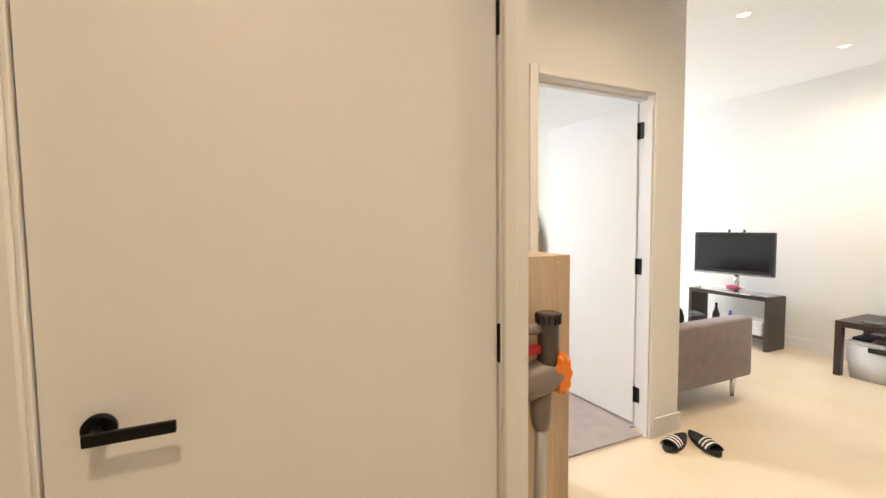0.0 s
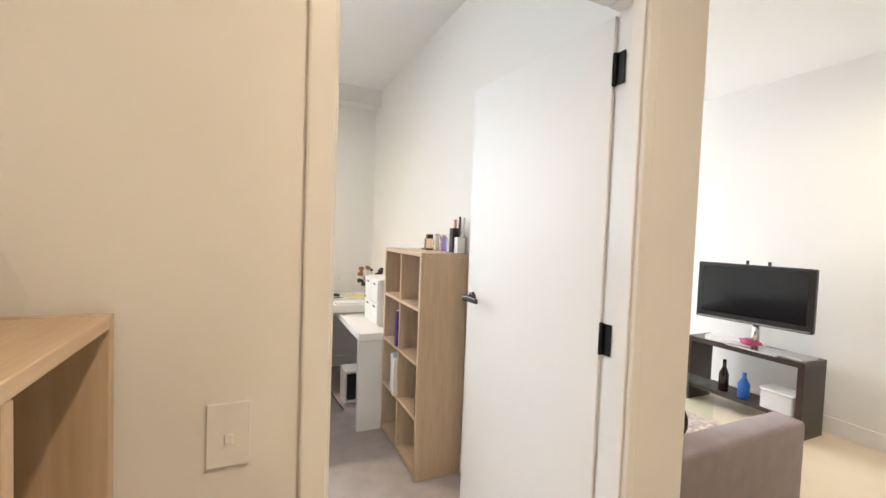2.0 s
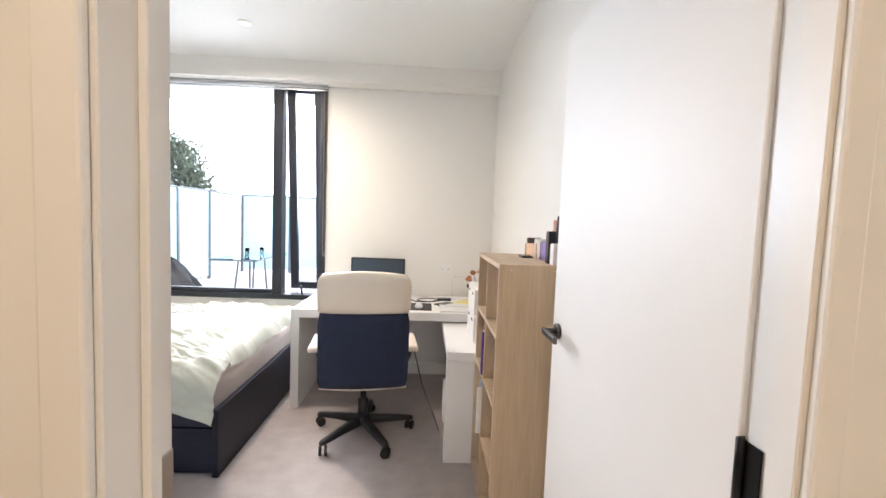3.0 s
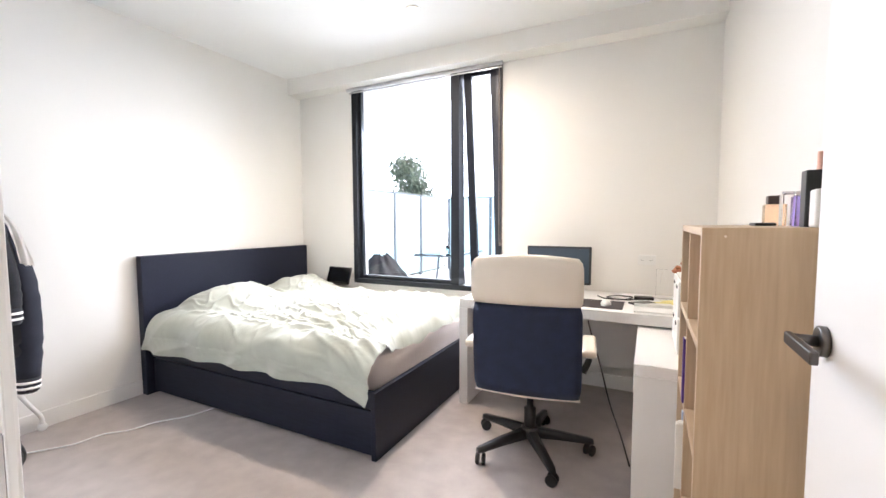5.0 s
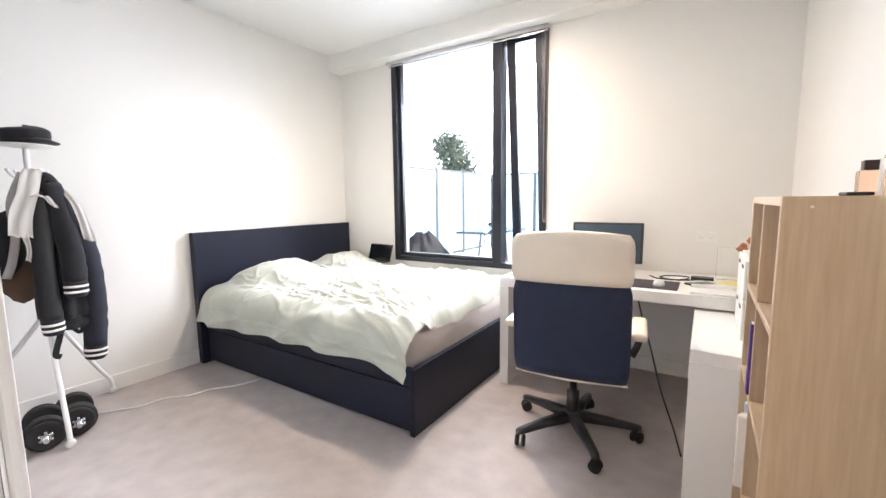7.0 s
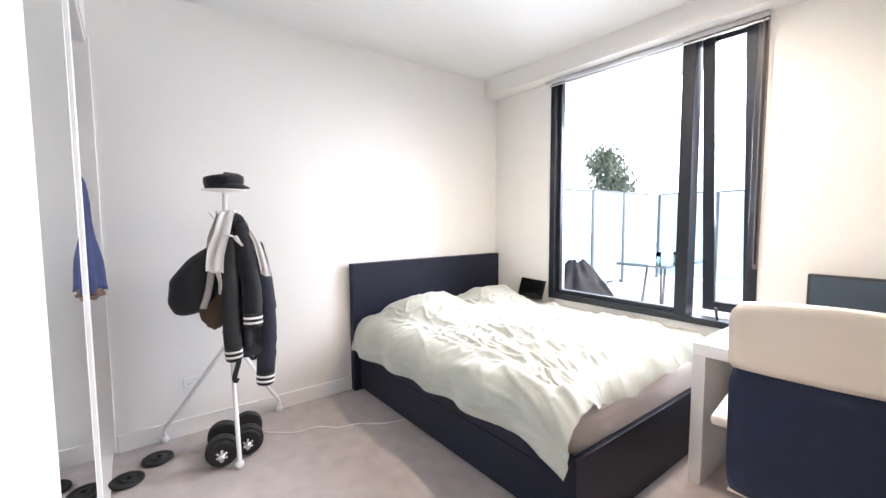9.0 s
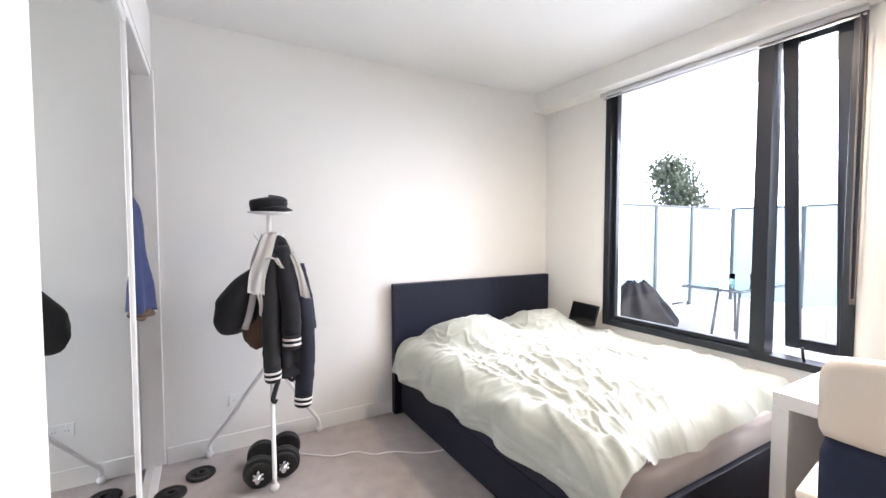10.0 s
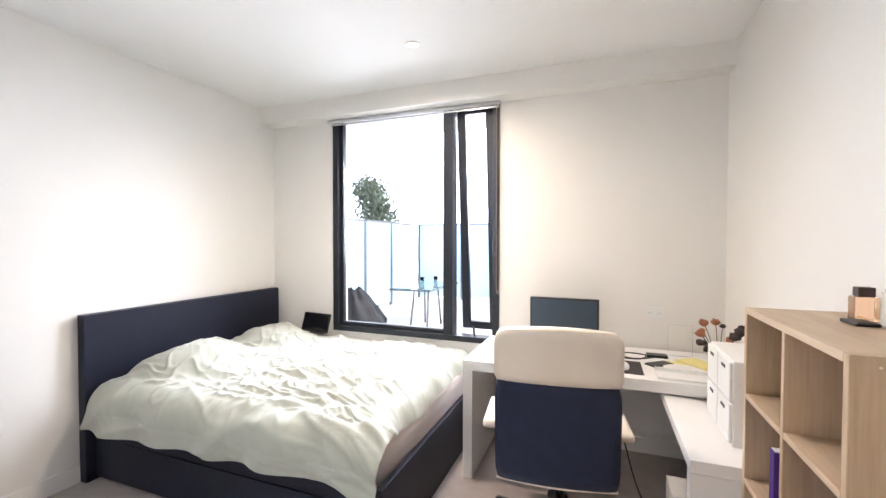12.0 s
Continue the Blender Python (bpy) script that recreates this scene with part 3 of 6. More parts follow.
def fence_run(posts, along):
    """Frosted panels between grey posts. along: 0 for a run in x, 1 in y."""
    for (x0, y0), (x1, y1) in zip(posts, posts[1:]):
        t = thing("fence_panel", (x0, y0, TZ), "frosted glass terrace screen with grey posts and cap rail", "fence", "terrace screen panels")
        part("post", box((x0 - 0.03, y0 - 0.03, TZ - 0.02), (x0 + 0.03, y0 + 0.03, 1.86), 0.004, 1), POSTM, t)
        if along:
            part("pane", box((x0 - 0.006, y0 + 0.03, TZ + 0.06), (x0 + 0.006, y1 - 0.03, 1.84)), FROST, t, "frosted glass pane")
            part("rail", box((x0 - 0.025, y0 + 0.03, 1.84), (x0 + 0.025, y1 - 0.03, 1.875), 0.004, 1), POSTM, t)
        else:
            part("pane", box((x0 + 0.03, y0 - 0.006, TZ + 0.06), (x1 - 0.03, y0 + 0.006, 1.84)), FROST, t, "frosted glass pane")
            part("rail", box((x0 + 0.03, y0 - 0.025, 1.84), (x1 - 0.03, y0 + 0.025, 1.875), 0.004, 1), POSTM, t)


fence_run([(-2.45, y) for y in (5.9, 7.0, 8.1, 9.23, 10.31, 11.38)], 1)
fence_run([(x, 11.5) for x in (-2.30, -1.19, -0.08, 1.03, 2.14, 3.25, 4.36, 5.47, 6.58)], 0)

tt = thing("terrace_table", (-0.78, 8.4, TZ), "glass-topped terrace table with slim steel legs", "table")
part("tabletop", box((-1.11, 7.75, 0.735), (-0.45, 9.05, 0.747), 0.004, 1), TEALG, tt, "pale teal glass top")
part("rim", box((-1.12, 7.74, 0.715), (-0.44, 9.06, 0.733), 0.004, 1), POSTM, tt)
for lx, ly, fx, fy in ((-0.93, 8.1, -0.90, 8.2), (-0.64, 8.1, -0.66, 8.2), (-0.93, 8.7, -0.90, 8.6), (-0.64, 8.7, -0.66, 8.6)):
    part("leg", sweep(bmesh.new(), [(fx, fy, 0.715), (lx, ly, TZ - 0.01)], 0.016, 8), POSTM, tt)
for nm, x, y in (("tumbler", -0.95, 8.62), ("tumbler", -0.80, 8.85)):
    solo(nm, lathe(bmesh.new(), x, y, [(0.03, 0.747), (0.04, 0.85), (0.037, 0.85), (0.028, 0.755)], 16), TEALG, (x, y, 0.747), "teal glass tumbler on the terrace table", "glass", "tumblers", smooth=True)
tc_ = thing("terrace_chair", (0.1, 8.9, TZ), "white slatted terrace chair", "chair")
for i in range(6):
    part("slat", box((-0.12, 8.66 + i * 0.08, 0.47), (0.36, 8.725 + i * 0.08, 0.49), 0.004, 1), WHITEPLASTIC, tc_)
for i in range(5):
    part("back_slat", box((0.34, 8.66, 0.56 + i * 0.08), (0.36, 9.12, 0.625 + i * 0.08), 0.004, 1), WHITEPLASTIC, tc_)
for lx, ly, h in ((-0.1, 8.68, 0.47), (-0.1, 9.1, 0.47), (0.35, 8.68, 0.94), (0.35, 9.1, 0.94)):
    part("leg", box((lx - 0.015, ly - 0.015, TZ - 0.01), (lx + 0.015, ly + 0.015, h), 0.003, 1), WHITEPLASTIC, tc_)

# a black cover slumped over something by the fence
def cover(u, v):
    a, h = 2 * math.pi * u, v
    r = (0.52 - 0.40 * h ** 1.6) * (1 + 0.16 * noise.noise((math.cos(a) * 2, math.sin(a) * 2, h * 3)) + 0.07 * math.sin(a * 9 + h * 4))
    return (-1.75 + r * math.cos(a) * 0.95, 7.75 + r * math.sin(a), TZ + 0.66 * h + 0.05 * noise.noise((math.cos(a) * 3, math.sin(a) * 3, h * 5)) * (h > 0.05) - 0.01)
solo("garden_cover", quad_sheet(72, 22, cover), BLACKNYLON, (-1.75, 7.75, TZ), "slumped black plastic cover on the terrace", "cover", smooth=True)


def tree(x, y, z0, h, r, seed, label):
    rnd = random.Random(seed)
    t = thing("tree", (x, y, z0), label, "tree")
    tr = bmesh.new()
    sweep(tr, [(x, y, z0), (x + 0.1, y, z0 + h * 0.4), (x, y + 0.1, z0 + h * 0.75), (x, y, z0 + h * 0.97)], [0.3, 0.22, 0.12, 0.03], 10)
    limbs = []
    for i in range(40):
        k = 0.45 + 0.5 * i / 40
        a = rnd.uniform(0, 6.283)
        L = r * (1.15 - k * 0.75) * rnd.uniform(0.7, 1.15)
        p0 = Vector((x, y, z0 + h * k))
        p1 = p0 + Vector((math.cos(a) * L, math.sin(a) * L, L * rnd.uniform(0.25, 0.7)))
        sweep(tr, [p0, (p0 + p1) / 2 + Vector((0, 0, 0.15)), p1], [0.07, 0.045, 0.015], 6)
        limbs.append((p0, p1))
    part("trunk", tr, BARK, t)
    vs, fs = [], []
    for p0, p1 in limbs:
        for _ in range(320):
            q = p0.lerp(p1, rnd.uniform(0.3, 1.1)) + Vector((rnd.gauss(0, r * 0.2), rnd.gauss(0, r * 0.2), rnd.gauss(0, r * 0.17)))
            m = Euler((rnd.uniform(0, 6), rnd.uniform(0, 6), rnd.uniform(0, 6))).to_matrix()
            s = rnd.uniform(0.07, 0.15)
            n = len(vs)
            vs += [q + m @ Vector(c) * s for c in ((-1, 0, 0), (0, -0.45, 0.1), (1, 0, 0), (0, 0.45, 0.1))]
            fs.append((n, n + 1, n + 2, n + 3))
    me = bpy.data.meshes.new("crown")
    me.from_pydata([v - Vector((x, y, z0)) for v in vs], [], fs)
    me.materials.append(LEAF)
    ob = new("crown", me)
    ob.parent = t
    return t


sky_glow = glow("overcast_sky", (0.93, 0.97, 1.0), 2.2)
setting("backdrop", box((-160, 118, -60), (160, 120, 130)), sky_glow, "bright white overcast sky beyond the terrace", "sky")
tree(-11.7, 25.5, -9.0, 14.9, 2.0, 3, "tall green tree rising behind the terrace screen")
tree(-2.2, 33.0, -9.0, 14.0, 1.6, 8, "slender green tree far behind the terrace")


# ---- bedroom things ----
def wood_box(name, lo, hi, parent, mtl=OAK_V, bevel=0.0015, label=""):
    return part(name, box(lo, hi, bevel, 1), mtl, parent, label)


# bed
BX0, BX1, BY0, BY1 = -1.075, 0.98, 3.785, 5.345
bed = thing("bed", (0.0, 4.56, 0), "black-brown wooden double bed frame with under-bed drawers", "bed")
part("headboard", box((BX0 - 0.008, BY0 - 0.042, 0.0), (BX0 + 0.055, BY1, 1.018), 0.003, 2), BLACKWOOD, bed)
part("footboard", box((BX1 - 0.03, BY0, 0.0), (BX1, BY1, 0.37), 0.003, 2), BLACKWOOD, bed)
part("side_rail", box((BX0 + 0.055, BY0 + 0.004, 0.275), (BX1 - 0.03, BY0 + 0.034, 0.37), 0.003, 2), BLACKWOOD, bed)
part("side_rail", box((BX0 + 0.055, BY1 - 0.03, 0.02), (BX1 - 0.03, BY1, 0.37), 0.003, 2), BLACKWOOD, bed)
for x0, x1 in ((BX0 + 0.058, BX1 - 0.033),):
    part("drawer", box((x0, BY0 + 0.012, 0.02), (x1, BY0 + 0.042, 0.262), 0.003, 2), BLACKWOOD, bed, "dark drawer front")
part("slat_base", box((BX0 + 0.055, BY0 + 0.042, 0.27), (BX1 - 0.03, BY1 - 0.03, 0.29)), DARKWOOD, bed)


def mattress_skin(u, v):
    a = 2 * math.pi * u
    cx, cy, hx, hy = -0.04, 4.565, 0.985, 0.755
    c, s = math.cos(a), math.sin(a)
    sx, sy = abs(c) ** 0.22 * (1 if c > 0 else -1), abs(s) ** 0.22 * (1 if s > 0 else -1)
    prof = [(0.985, 0.291), (1.0, 0.33), (1.0, 0.40), (1.002, 0.47), (0.995, 0.515), (0.965, 0.535), (0.0, 0.54)]
    k = v * (len(prof) - 1)
    i = min(int(k), len(prof) - 2)
    f = k - i
    r, z = prof[i][0] * (1 - f) + prof[i + 1][0] * f, prof[i][1] * (1 - f) + prof[i + 1][1] * f
    w = 0.010 * noise.noise((sx * 6, sy * 5, z * 14)) * (1 if r > 0.5 else 0)
    return (cx + hx * sx * r + w, cy + hy * sy * r + w, z + w)


solo("mattress", quad_sheet(140, 24, mattress_skin), SHEETM, (-0.04, 4.565, 0.29), "mattress in a rumpled dusty pink fitted sheet", "mattress", smooth=True)


def pillow(cy, label):
    def fn(u, v):
        a, t = 2 * math.pi * u, math.pi * (v - 0.5)
        c, s = math.cos(a), math.sin(a)
        k = math.cos(t) ** 0.5 if abs(math.cos(t)) > 1e-6 else 0
        sx, sy = abs(c) ** 0.6 * (1 if c > 0 else -1), abs(s) ** 0.6 * (1 if s > 0 else -1)
        return (-0.76 + 0.24 * sx * k, cy + 0.34 * sy * k, 0.605 + 0.07 * math.sin(t) * (1 - 0.25 * abs(sy) * k))
    return solo("pillow", quad_sheet(48, 20, fn), WHITECLOTH, (-0.76, cy, 0.54), label, "pillow", "bed pillows", smooth=True)


pillow(4.22, "white pillow tucked under the duvet")
pillow(4.95, "white pillow tucked under the duvet")


def duvet_point(u, v):
    """u: head to foot; v: window side to the near side, over the edge and down."""
    x0 = -0.985 + 0.05 * noise.noise((v * 3.2, 1.5, 0))
    k = min(1, max(0, (v - 0.73) / 0.16))
    k = k * k * (3 - 2 * k)
    x1 = 0.92 + 0.055 * k + 0.03 * noise.noise((v * 6, 4.0, 0)) * (1 - k)
    x = x0 + (x1 - x0) * u
    w_top, drop = 1.545, 0.125 + 0.03 * (1 - u) + 0.045 * max(0, (u - 0.80) / 0.20) ** 2 + 0.012 * math.sin(u * 11) + 0.02 * noise.noise((u * 5, 9.1, 0))
    s = v * (w_top + drop)
    # long soft folds that fan from the foot corner, and shorter creases
    fan = math.atan2(s - 1.75, x - 1.5)
    f1 = noise.noise((fan * 9.0, math.hypot(x - 1.5, s - 1.75) * 1.3, 0.3))
    f2 = noise.noise((x * 2.2 + s * 5.5, s * 3.0 - x * 1.5, 2.7))
    f3 = noise.noise((x * 11 + 5 * f1, s * 9 - x * 4, 6.1))
    g1 = noise.noise((fan * 17.0 + f2, math.hypot(x - 1.5, s - 1.75) * 2.1, 8.3))
    g2 = noise.noise((x * 5.5 - s * 7.5, s * 4.0 + x * 5.0 + f1, 12.7))
    flat = min(1, max(0.1, (0.99 - u) / 0.10)) if s < 1.45 else max(0.25, 1 - (s - 1.45) / 0.15)
    sharp = max(0, 1 - abs(g1) * 3.6) ** 1.6 * 0.019 * min(1, max(0, (x + 0.55) / 0.6)) + max(0, 1 - abs(g2) * 4.0) ** 1.5 * 0.012
    ridge = 0.020 * (1 - abs(f1) * 2.2) + 0.016 * (1 - abs(f2) * 2.4) + 0.006 * (1 - abs(f3) * 2.0) * flat + sharp * flat
    puff = 0.045 + 0.9 * ridge
    head = math.exp(-((x + 0.72) / 0.27) ** 2)
    yy = 5.325 - s
    bump = head * (0.155 * math.exp(-((yy - 4.25) / 0.30) ** 4) + 0.135 * math.exp(-((yy - 4.97) / 0.27) ** 4))
    bump += 0.045 * math.exp(-((x - 0.15) / 0.6) ** 2 - ((yy - 4.5) / 0.45) ** 2)
    near = 5.325 - w_top
    r = 0.085
    over = s - (w_top - r)
    ztop = 0.545
    if over <= 0:
        y, z, ny, nz = yy, ztop, 0, 1
    elif over < r * 1.571:
        a = over / r
        y, z = near + r - r * math.sin(a), ztop - r + r * math.cos(a)
        ny, nz = -math.sin(a), math.cos(a)
    else:
        y, z, ny, nz = near - 0.06 * (over - r * 1.571), ztop - r - (over - r * 1.571), -1, 0.1
    fall = max(0, 1 - max(0, over) / 0.25)
    z += bump * fall
    # sides hang in vertical flutes
    flute = 0.020 * math.sin(x * 15 + 3 * f1) * min(1, max(0, over) / 0.2)
    y += ny * (puff + flute + 0.01)
    z += nz * puff
    # the foot edge rolls down over the mattress
    e = max(0, (u - 0.955) / 0.045)
    x += 0.03 * math.sin(e * 1.571)
    z -= (0.085 * (1 - k) + 0.012) * e * e
    hd = max(0, (0.035 - u) / 0.035)
    z -= 0.05 * hd * hd * (1 if over <= 0 else 0.2)
    return (x, y, z)


solo("duvet", quad_sheet(300, 240, duvet_point), DUVETM, (0.0, 4.56, 0.54), "rumpled pale sage green duvet on an unmade bed", "duvet", smooth=True)

tb = thing("tablet", (-0.52, 5.28, 0.64), "black tablet in a folded stand by the window", "tablet")
TB = about(-0.53, 5.27, 0.66, -18, 0, -6)
part("tablet_body", turn(box((-0.70, 5.262, 0.645), (-0.385, 5.272, 0.815), 0.004, 2), TB), BLACKPLASTIC, tb)
part("tablet_screen", turn(box((-0.69, 5.2605, 0.655), (-0.395, 5.2615, 0.805)), TB), SCREEN, tb)
part("stand", turn(box((-0.62, 5.27, 0.63), (-0.46, 5.33, 0.638), 0.002, 1), about(-0.53, 5.27, 0.66, 0, 0, -6)), BLACKPLASTIC, tb)

# desk with a pull-out return
desk = thing("desk", (1.85, 5.0, 0), "white laminate desk with a pull-out return panel", "desk")
wood_box("desktop", (1.078, 4.63, 0.672), (2.62, 5.335, 0.735), desk, WHITELAM, 0.002)
wood_box("side_panel", (1.078, 4.63, 0.0), (1.138, 5.335, 0.671), desk, WHITELAM, 0.002)
wood_box("side_panel", (2.56, 4.63, 0.0), (2.62, 5.335, 0.671), desk, WHITELAM, 0.002)
wood_box("modesty_panel", (1.139, 5.25, 0.20), (2.559, 5.268, 0.671), desk, WHITELAM, 0.001)
ret = wood_box("pull_out_panel", (2.185, 3.955, 0.612), (2.556, 4.95, 0.660), desk, WHITELAM, 0.002)
wood_box("return_leg", (2.185, 3.955, 0.0), (2.556, 4.005, 0.611), desk, WHITELAM, 0.002)

# office chair, its back to the door
CHX, CHY = 1.668, 4.265
CT = about(CHX, CHY, 0, 0, 0, 7)
chair = thing("office_chair", (CHX, CHY, 0), "swivel office chair with navy fabric back and cream headrest", "office chair")


def slab(x0, x1, z0, z1, y0, y1, bow, lean, round_top=0.0, n=14, mz=10):
    """An upholstered back pad: bowed sideways, leaning back with height, with rounded rim."""
    b = bmesh.new()
    loops = []
    for k in range(mz + 1):
        t = k / mz
        z = z0 + (z1 - z0) * t
        inset = 0.012 * (abs(2 * t - 1) ** 8)
        sh = round_top * max(0, (t - 0.6) / 0.4) ** 3
        lp = []
        for i in range(n + 1):
            s = i / n * 2 - 1
            hw = (x1 - x0) / 2 - inset - sh * 0.012
            lp.append(((x0 + x1) / 2 + s * hw, y0 + bow * (1 - s * s) * -1 + lean * (z - 0.35) + inset * 0.6 + 0.008 * s ** 8, z + round_top * 0.018 * (1 - s * s) * t))
        for i in range(n, -1, -1):
            s = i / n * 2 - 1
            hw = (x1 - x0) / 2 - inset - sh * 0.012
            lp.append(((x0 + x1) / 2 + s * hw, y1 - bow * (1 - s * s) + lean * (z - 0.35) - inset * 0.6 - 0.008 * s ** 8, z + round_top * 0.018 * (1 - s * s) * t))
        loops.append(lp)
    return rings(b, loops)


LEAN = -0.09
part("backrest", turn(slab(CHX - 0.268, CHX + 0.268, 0.385, 0.85, CHY - 0.185, CHY - 0.105, 0.02, LEAN), CT), NAVYFAB, chair, "navy fabric backrest", True)
part("headrest", turn(slab(CHX - 0.270, CHX + 0.270, 0.852, 1.078, CHY - 0.19, CHY - 0.10, 0.02, LEAN, 1.0), CT), CREAMLEATHER, chair, "cream padded headrest panel", True)
part("piping", turn(sweep(bmesh.new(), smooth_path([(CHX - 0.262, CHY - 0.170, 0.382), (CHX, CHY - 0.187, 0.376), (CHX + 0.262, CHY - 0.170, 0.382)], 6), 0.007, 8), CT), CREAMLEATHER, chair)
part("seat", turn(box((CHX - 0.26, CHY - 0.12, 0.42), (CHX + 0.26, CHY + 0.38, 0.52), 0.035, 4), CT), CREAMLEATHER, chair, "cream padded seat", True)
part("mechanism", turn(box((CHX - 0.10, CHY - 0.10, 0.365), (CHX + 0.10, CHY + 0.16, 0.42), 0.01, 2), CT), BLACKPLASTIC, chair)
for sx in (-1, 1):
    xa = CHX + sx * 0.30
    arm = part("armrest", turn(sweep(bmesh.new(), smooth_path([(xa - sx * 0.03, CHY + 0.1, 0.43), (xa, CHY + 0.12, 0.5), (xa, CHY + 0.07, 0.585)], 5), 0.018, 10), CT), BLACKPLASTIC, chair)
    part("arm_pad", turn(box((xa - 0.035, CHY - 0.14, 0.585), (xa + 0.035, CHY + 0.18, 0.625), 0.016, 3), CT), CREAMLEATHER, arm, "cream arm pad", True)
part("gas_lift", turn(lathe(bmesh.new(), CHX, CHY, [(0.032, 0.09), (0.032, 0.24), (0.018, 0.245), (0.018, 0.37)], 18), CT), BLACKPLASTIC, chair)
part("hub", lathe(bmesh.new(), CHX, CHY, [(0.04, 0.075), (0.05, 0.085), (0.05, 0.125), (0.038, 0.14)], 20), BLACKPLASTIC, chair)
for i in range(5):
    a = radians(160 + 72 * i)
    c, s = math.cos(a), math.sin(a)
    b = bmesh.new()
    loops = []
    for d, w, z0, z1 in ((0.03, 0.028, 0.082, 0.128), (0.18, 0.024, 0.078, 0.112), (0.315, 0.019, 0.068, 0.092), (0.335, 0.012, 0.066, 0.088)):
        loops.append([(CHX + c * d - s * k * w, CHY + s * d + c * k * w, z) for k, z in ((-1, z0), (1, z0), (0.75, z1), (-0.75, z1))])
    leg = part("base_leg", rings(b, loops), BLACKPLASTIC, chair)
    wx, wy = CHX + c * 0.315, CHY + s * 0.315
    for o in (-0.016, 0.016):
        q = a + 0.9
        ox, oy = -math.sin(q) * o, math.cos(q) * o
        dx_, dy_ = -math.sin(q) * 0.009, math.cos(q) * 0.009
        part("caster", sweep(bmesh.new(), [(wx + ox - dx_, wy + oy - dy_, 0.029), (wx + ox - dx_ * 0.6, wy + oy - dy_ * 0.6, 0.029), (wx + ox + dx_ * 0.6, wy + oy + dy_ * 0.6, 0.029), (wx + ox + dx_, wy + oy + dy_, 0.029)], [0.024, 0.029, 0.029, 0.024], 16), RUBBER, leg)

# monitor and desk clutter
DZ = 0.735
mon = thing("monitor", (1.64, 5.2, DZ), "small black computer monitor on the desk", "monitor")
part("case", box((1.405, 5.165, 0.80), (1.865, 5.20, 1.075), 0.006, 2), BLACKPLASTIC, mon)
part("screen", box((1.418, 5.1635, 0.815), (1.852, 5.1645, 1.063)), SCREENBLUE, mon, "blue-grey matt screen, switched off")
part("neck", box((1.61, 5.2, 0.742), (1.67, 5.225, 0.9), 0.005, 2), BLACKPLASTIC, mon)
part("foot", lathe(bmesh.new(), 1.64, 5.2, [(0.11, DZ), (0.11, DZ + 0.006), (0.04, DZ + 0.014)], 28), BLACKPLASTIC, mon)
solo("mouse_pad", box((1.78, 4.70, DZ), (2.10, 4.96, DZ + 0.004), 0.0015, 1), mat("charcoal_pad", (0.05, 0.042, 0.045), 0.85, var=0.1, scale=30, bump=0.3), (1.94, 4.83, DZ), "charcoal cloth mouse pad on the desk", "mouse pad")
b = bmesh.new()
ball(b, (2.0, 4.80, DZ + 0.012), 0.05, 18, (0.62, 1.1, 0.52))
solo("computer_mouse", b, WHITEPLASTIC, (2.0, 4.80, DZ), "white computer mouse on the mouse pad", "mouse", smooth=True)
cb = smooth_path([(1.92, 5.12, DZ + 0.004), (1.98, 5.02, DZ + 0.006), (2.10, 5.0, DZ + 0.012), (2.14, 5.08, DZ + 0.018), (2.04, 5.13, DZ + 0.012), (1.98, 5.08, DZ + 0.006), (2.08, 5.03, DZ + 0.004), (2.22, 5.12, DZ + 0.004)], 6)
solo("desk_cable", sweep(bmesh.new(), cb, 0.004, 6), BLACKPLASTIC, (2.05, 5.08, DZ), "coiled black charging cable on the desk", "cable")
solo("card_wallet", box((2.15, 5.10, DZ), (2.27, 5.17, DZ + 0.016), 0.004, 2), BLACKPLASTIC, (2.2, 5.13, DZ), "small black wallet on the desk", "wallet")
ph = thing("smartphone", (2.2, 4.95, DZ), "dark smartphone lying on the desk", "smartphone")
PT = about(2.2, 4.95, 0, 0, 0, -50)
part("phone_case", turn(box((2.165, 4.875, DZ), (2.24, 5.025, DZ + 0.010), 0.004, 2), PT), BLACKPLASTIC, ph)
part("phone_screen", turn(box((2.169, 4.88, DZ + 0.0103), (2.236, 5.02, DZ + 0.011)), PT), SCREEN, ph)
kb = thing("white_tray", (2.3, 4.72, DZ), "white plastic tray on the desk corner", "tray")
part("tray_base", box((2.16, 4.66, DZ), (2.46, 4.79, DZ + 0.012), 0.004, 2), WHITEPLASTIC, kb)
part("tray_rim", box((2.16, 4.79, DZ), (2.46, 4.80, DZ + 0.03), 0.003, 2), WHITEPLASTIC, kb)
for i, (x, y, r_, m_) in enumerate(((2.36, 4.97, 20, YELLOW), (2.34, 4.88, -12, PAPER), (2.42, 5.04, 35, YELLOW), (2.30, 4.86, 8, PAPER))):
    solo("paper_sheet", turn(box((x - 0.075, y - 0.1, DZ + 0.0005 + i * 0.0025), (x + 0.075, y + 0.1, DZ + 0.0022 + i * 0.0025)), about(x, y, 0, 0, 0, r_)), m_, (x, y, DZ), ("pale yellow" if m_ is YELLOW else "white") + " loose paper sheet on the desk", "paper", "papers on the desk")
solo("clear_stand", box((2.28, 5.2, DZ), (2.42, 5.206, DZ + 0.2), 0.002, 1), CLEAR, (2.35, 5.2, DZ), "clear acrylic stand at the back of the desk", "stand")
cab = smooth_path([(1.90, 4.75, 0.665), (1.93, 4.66, 0.60), (1.99, 4.62, 0.42), (2.05, 4.60, 0.20), (2.12, 4.5, 0.06), (2.17, 4.32, 0.008)], 6)
